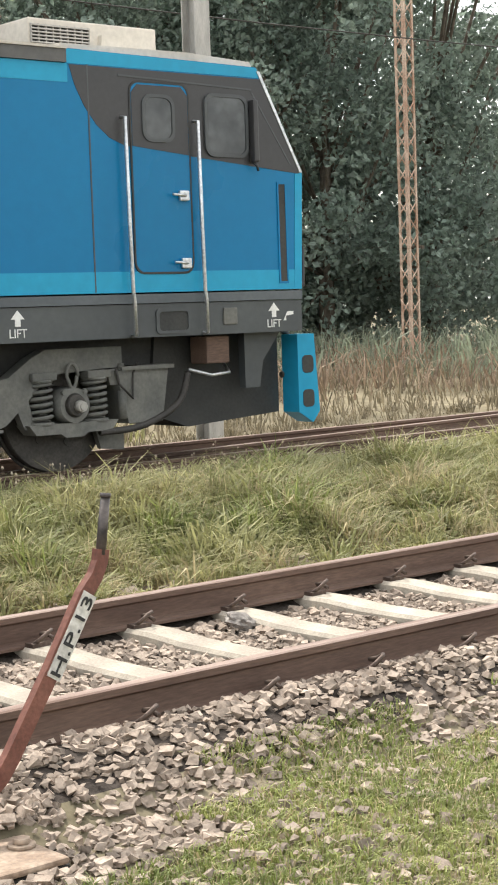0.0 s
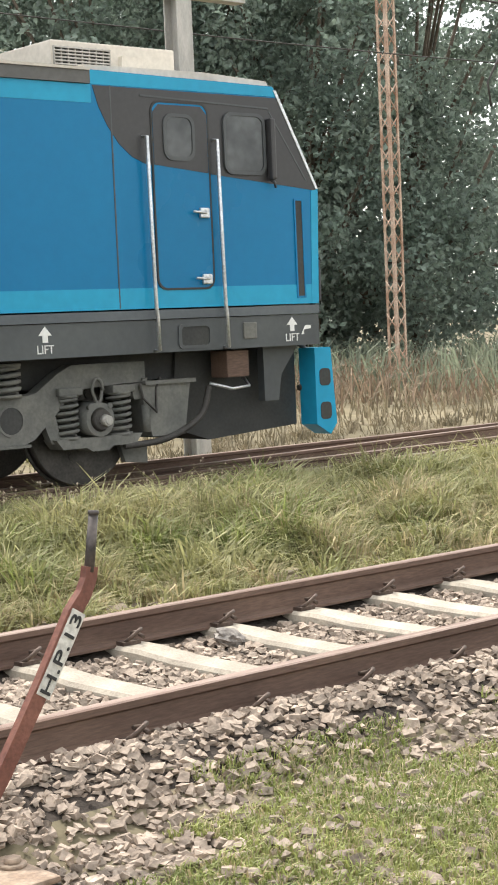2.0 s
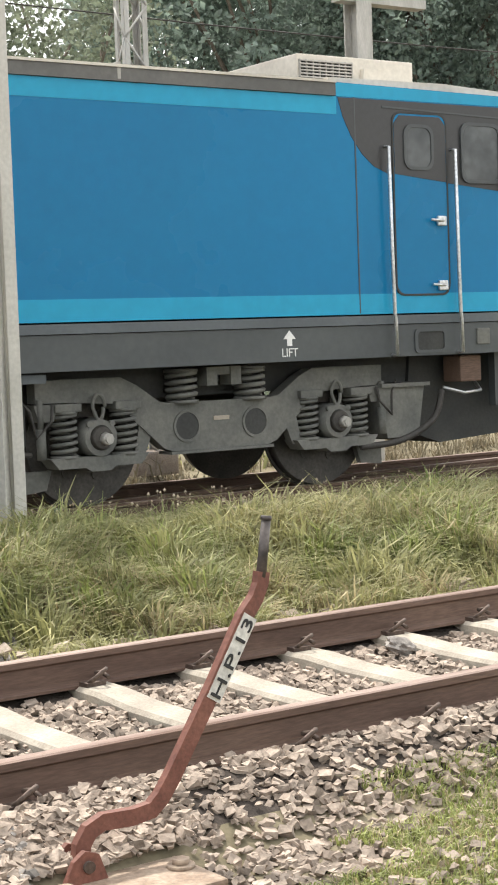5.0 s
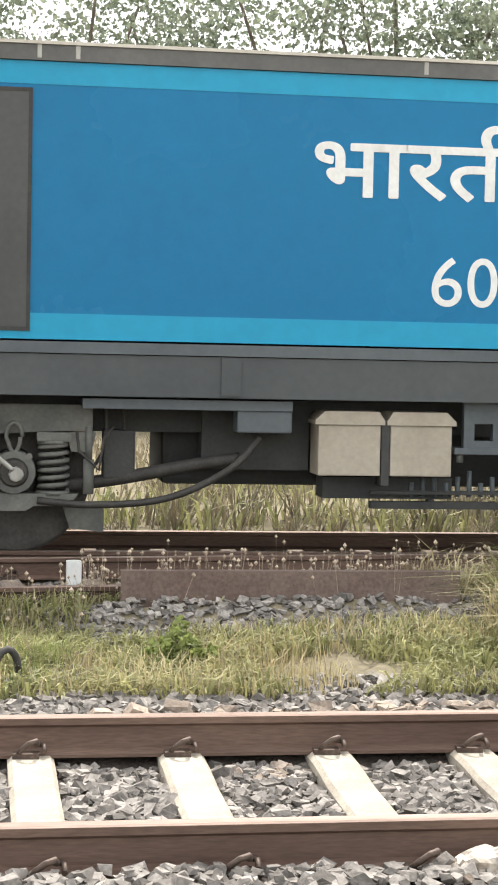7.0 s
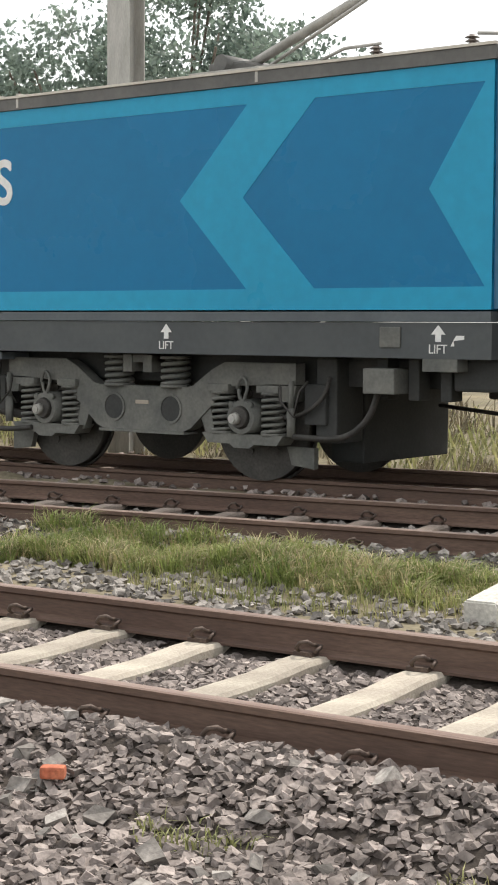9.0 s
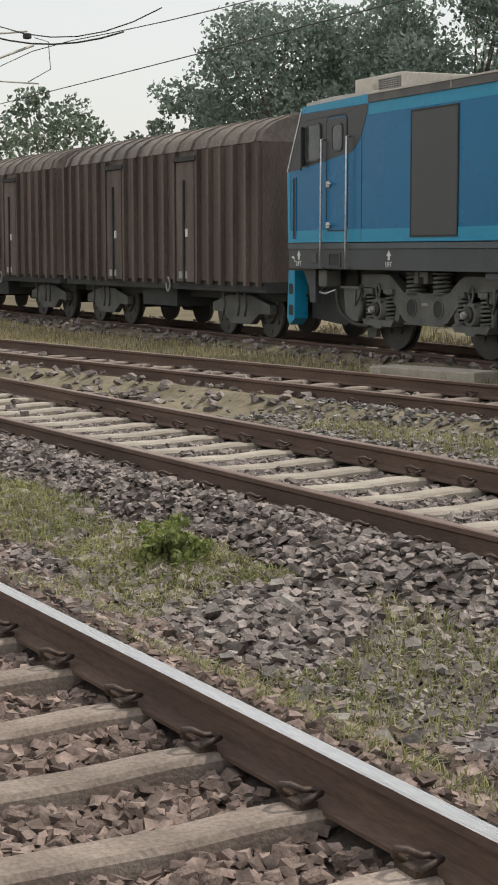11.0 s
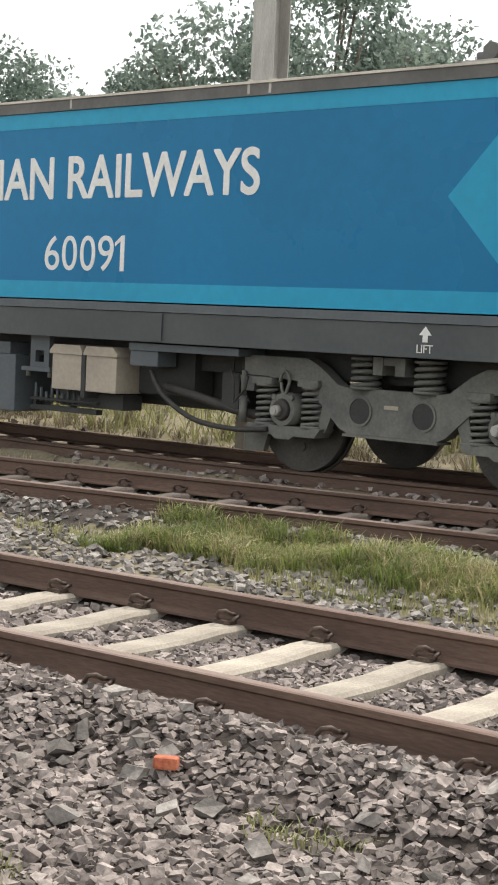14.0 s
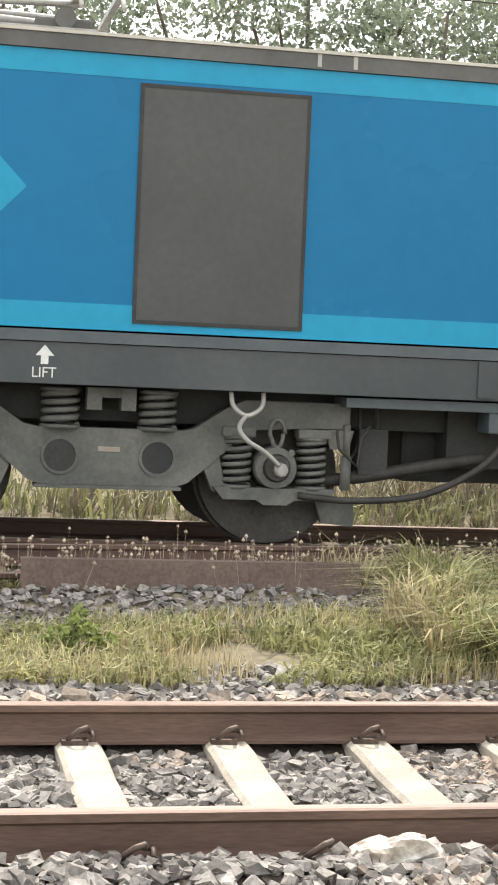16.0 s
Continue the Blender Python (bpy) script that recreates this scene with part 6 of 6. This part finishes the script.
# hand lever of the points
def points_lever():
    t = thing("points_lever", "rusty cranked hand lever of the points on a cast box", "lever", pose(0, 5.0, 0))
    path = [(2.735, -0.26), (2.745, -0.19), (2.775, -0.145), (2.83, -0.122), (2.95, -0.128), (3.03, -0.118), (3.075, -0.08), (3.12, -0.02), (3.31, 0.27), (3.46, 0.515), (3.515, 0.58), (3.54, 0.63), (3.548, 0.675)]
    bm = bmesh.new()
    rings = []
    for i, (x, z) in enumerate(path):
        a, b = path[max(i - 1, 0)], path[min(i + 1, len(path) - 1)]
        d = Vector((b[0] - a[0], 0, b[1] - a[1])).normalized()
        n = Vector((-d.z, 0, d.x))
        w = 0.030 if i < 10 else 0.026
        rings.append([bm.verts.new(Vector((x, 0, z)) + n * p * w + Vector((0, q * 0.018, 0))) for p, q in ((-1, -1), (1, -1), (1, 1), (-1, 1))])
    for a, b in zip(rings, rings[1:]):
        for k in range(4):
            bm.faces.new((a[k], a[(k + 1) % 4], b[(k + 1) % 4], b[k]))
    bm.faces.new(rings[0])
    bm.faces.new(rings[-1])
    bar = part("lever_bar", bm, M_LEVER, t, "red-brown rusty flat bar")
    part("grip", cyl(cyl(bmesh.new(), (3.545, 0, 0.655), (3.577, 0, 0.865), 0.02, 0.018, 12), (3.577, 0, 0.865), (3.579, 0, 0.88), 0.022, 0.02, 12), M_GRIP, t, "dark worn round grip")
    a, b = Vector((3.30, -0.0225, 0.235)), Vector((3.478, -0.0225, 0.52))
    d = (b - a).normalized()
    ang = math.degrees(math.atan2(d.z, d.x))
    L = (b - a).length
    band = part("white_band", boxes(((0, -0.0015, -0.031), (L, 0.003, 0.031))), M_BLOCK, bar, "worn white painted band", at=pose(a.x, a.y + 0.002, a.z, 0, -ang, 0))
    me = text_mesh("H.P.13", 0.045, L * 0.92, "marking")
    me.materials.append(M_INK)
    part("marking", me, None, band, "black hand-painted letters", at=pose(0.012, -0.0025, -0.022))
    bm = boxes(((2.52, -0.34, -0.48), (3.14, 0.06, -0.325)), bevel=0.03)
    cast = part("cast_box", bm, M_CAST, t, "dark cast iron throw box with paler cover")
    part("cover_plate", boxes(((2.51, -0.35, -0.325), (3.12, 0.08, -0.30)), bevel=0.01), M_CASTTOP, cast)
    for x in (2.60, 3.06):
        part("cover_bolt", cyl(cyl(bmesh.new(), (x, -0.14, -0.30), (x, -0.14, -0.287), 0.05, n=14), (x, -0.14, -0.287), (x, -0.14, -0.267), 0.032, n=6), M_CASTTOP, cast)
    part("box_window", boxes(((2.72, -0.345, -0.45), (3.10, -0.338, -0.375))), M_DARK, cast)
    for y in (-0.06, 0.06):
        part("pivot_lug", plate(bmesh.new(), [(2.63, -0.31), (2.81, -0.31), (2.775, -0.21), (2.72, -0.19), (2.675, -0.22)], y - 0.012, y + 0.012), M_LEVER, t)
    part("pivot_pin", cyl(bmesh.new(), (2.73, -0.085, -0.245), (2.73, 0.085, -0.245), 0.022, n=10), M_CLIP, t)
    part("base_timber", boxes(((2.44, -0.42, -0.62), (3.22, 0.12, -0.482)), bevel=0.01), M_SLEEP_OLD, t)


M_LEVER = mat("red_rust_paint", (0.13, 0.048, 0.034), (0.21, 0.088, 0.062), 9, 60, 0.65, 0.1, 0.1)
M_GRIP = mat("worn_grip_steel", (0.06, 0.055, 0.055), (0.14, 0.12, 0.11), 14, 60, 0.5, 0.5, 0.05)
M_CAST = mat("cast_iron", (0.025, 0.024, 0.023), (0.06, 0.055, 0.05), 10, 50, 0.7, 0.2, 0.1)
M_CASTTOP = mat("pale_cast_iron", (0.24, 0.17, 0.12), (0.38, 0.30, 0.23), 10, 50, 0.8, 0.1, 0.12)
points_lever()


# fouling mark
def fouling_mark():
    t = thing("fouling_mark", "whitewashed concrete fouling mark block with black letters", "marker block", pose(-4.33, 9.70, -0.305, 0, 0, 3))
    bm = bmesh.new()
    lo = [(-0.20, -0.52, 0), (0.11, -0.52, 0), (0.15, 0.92, 0), (-0.27, 0.92, 0)]
    hi = [(-0.19, -0.54, 0.16), (0.02, -0.54, 0.16), (0.03, 0.88, 0.24), (-0.22, 0.88, 0.24)]
    a, b = [bm.verts.new(p) for p in lo], [bm.verts.new(p) for p in hi]
    bm.faces.new(a[::-1])
    bm.faces.new(b)
    for i in range(4):
        bm.faces.new((a[i], a[(i + 1) % 4], b[(i + 1) % 4], b[i]))
    bmesh.ops.bevel(bm, geom=bm.edges[:], offset=0.012, segments=2, affect="EDGES")
    part("block", bm, M_BLOCK, t)
    me = text_mesh("F/M", 0.175, 0.80, "letters")
    me.materials.append(M_INK)
    part("letters", me, None, t, "black hand-painted letters", at=Matrix.Translation((0.116, -0.32, 0.035)) @ Matrix.Rotation(radians(88.4), 4, "Z") @ Matrix.Rotation(radians(-27), 4, "X"))


fouling_mark()

# concrete trough cover, loose plate, white marker, litter
t = thing("concrete_slab", "long grey concrete slab lying between the tracks", "slab", pose(-18.9, 13.55, -0.29, 0, 0, 14))
part("slab", boxes(((-0.95, -0.28, 0), (0.95, 0.28, 0.2)), bevel=0.02), M_SLEEP, t)
t = thing("steel_plate", "long rusty steel channel standing beside the siding rail", "steel plate", pose(2.03, 11.42, -0.26))
M_PLATE = mat("rusty_plate", (0.125, 0.085, 0.07), (0.19, 0.14, 0.115), 1.5, 40, 0.8, 0.1, 0.1)
part("channel_web", boxes(((-1.2, -0.012, 0.0), (1.2, 0.012, 0.395))), M_PLATE, t)
part("channel_flange", boxes(((-1.2, 0.012, 0.375), (1.2, 0.09, 0.395))), M_PLATE, t)
for k in range(5):
    part("rivet", boxes(((-1.0 + 0.5 * k, -0.02, 0.30), (-0.97 + 0.5 * k, -0.012, 0.33))), M_PLATE, t)
t = thing("marker_stone", "small white painted marker beside the train's rail", "marker", pose(0.585, 13.2, -0.24))
part("marker", boxes(((-0.06, -0.05, 0), (0.06, 0.05, 0.24)), bevel=0.01), M_WHITE, t)


def litter_bag():
    bm = bmesh.new()
    bmesh.ops.create_icosphere(bm, subdivisions=4, radius=1.0)
    for v in bm.verts:
        n = 0.75 + 0.42 * noise.noise(v.co * 1.7 + Vector((3, 1, 7))) + 0.16 * abs(noise.noise(v.co * 3.4)) + 0.16 * noise.noise(v.co * 7.0)
        v.co = Vector((v.co.x * 0.27 * n, v.co.y * 0.16 * n, max(v.co.z, -0.25) * 0.14 * n * (1 - 0.45 * max(0, -v.co.x)) + 0.03))
    me = mesh_of(bm, "plastic_bag", (mat("bag_film", (0.36, 0.30, 0.235), (0.52, 0.50, 0.47), 6, 25, 0.35, 0, 0.5, spread=0.35),))
    return tagged(new("plastic_bag", me), "crumpled grey and beige plastic bag on ballast", "litter")


b = litter_bag()
b.matrix_basis = pose(1.69, 5.40, -0.20)
bm = bmesh.new()
bmesh.ops.create_icosphere(bm, subdivisions=3, radius=1.0)
for v in bm.verts:
    v.co = Vector((v.co.x * 0.10, v.co.y * 0.09, v.co.z * 0.05)) * (1 + 0.35 * noise.noise(v.co * 2.5))
o = tagged(new("grey_rock", mesh_of(bm, "grey_rock", M_STONE_GREY)), "flat pale grey rock between the rails", "rock")
o.matrix_basis = pose(5.9, 7.0, -0.19, 10, 15, 20)
bm = boxes(((-0.05, -0.03, 0), (0.05, 0.03, 0.05)), bevel=0.012)
o = tagged(new("brick_piece", mesh_of(bm, "brick_piece", mat("red_brick", (0.38, 0.10, 0.05), (0.5, 0.17, 0.09), 20, 60, 0.9, 0, 0.2))), "broken orange-red brick piece on ballast", "brick")
o.matrix_basis = pose(-4.2, 4.95, -0.25, 0, 0, 30)
bm = bmesh.new()
tube(bm, [(0.13 * math.cos(k * math.pi / 8) * 0.6, 0, 0.1 + 0.13 * math.sin(k * math.pi / 8)) for k in range(17)], 0.022, 7)
o = tagged(new("rubber_ring", mesh_of(bm, "rubber_ring", M_RUBBER)), "dark rubber hose ring lying in weeds", "hose")
o.matrix_basis = pose(0.05, 9.45, -0.3, 0, 0, 30)


# ---- motion ----
RUN = [(0.0, 0.07), (1.5, 0.41), (3.2, 0.83), (5.0, 1.34), (5.5, 1.49), (7.0, 1.93), (8.0, 2.20), (9.0, 2.51), (10.5, 2.98), (12.0, 3.46), (13.5, 3.94), (15.0, 4.47), (16.0, 4.87)]
REAR0 = -7.57  # rear face of the leading half at the start


def on_track(x, length, turn):
    """A vehicle whose middle is at x, set on the train's track by its two bogies."""
    a, b = [Vector((k, y_train(k), z_train(k))) for k in (x - length / 2, x + length / 2)]
    d = math.degrees(math.atan2(b.y - a.y, b.x - a.x))
    return Matrix.Translation((a + b) / 2) @ pose(0, 0, 0, 0, 0, d + turn)


def motions():
    def rows(offset, bogies, turn, back):
        return [(t, on_track(REAR0 + s + offset, bogies, turn) @ Matrix.Translation((-back, 0, 0))) for t, s in RUN]

    walk(LOCO, rows(9.87, 10.94, 0, 9.87))
    walk(LOCO2, rows(-1.16 - 9.87, 10.94, 180, 9.87))
    for i, w in enumerate(WAGONS):
        walk(w, rows(-1.16 - 19.65 - 0.95 - 5.2 - i * 10.96, 7.0, 0, 0))
    for wheels, forward, radius, rest in ROLLING:
        k = 1 if forward else -1
        walk(wheels, [(t, rest @ Matrix.Rotation(k * s / radius, 4, "Y")) for t, s in RUN])


motions()
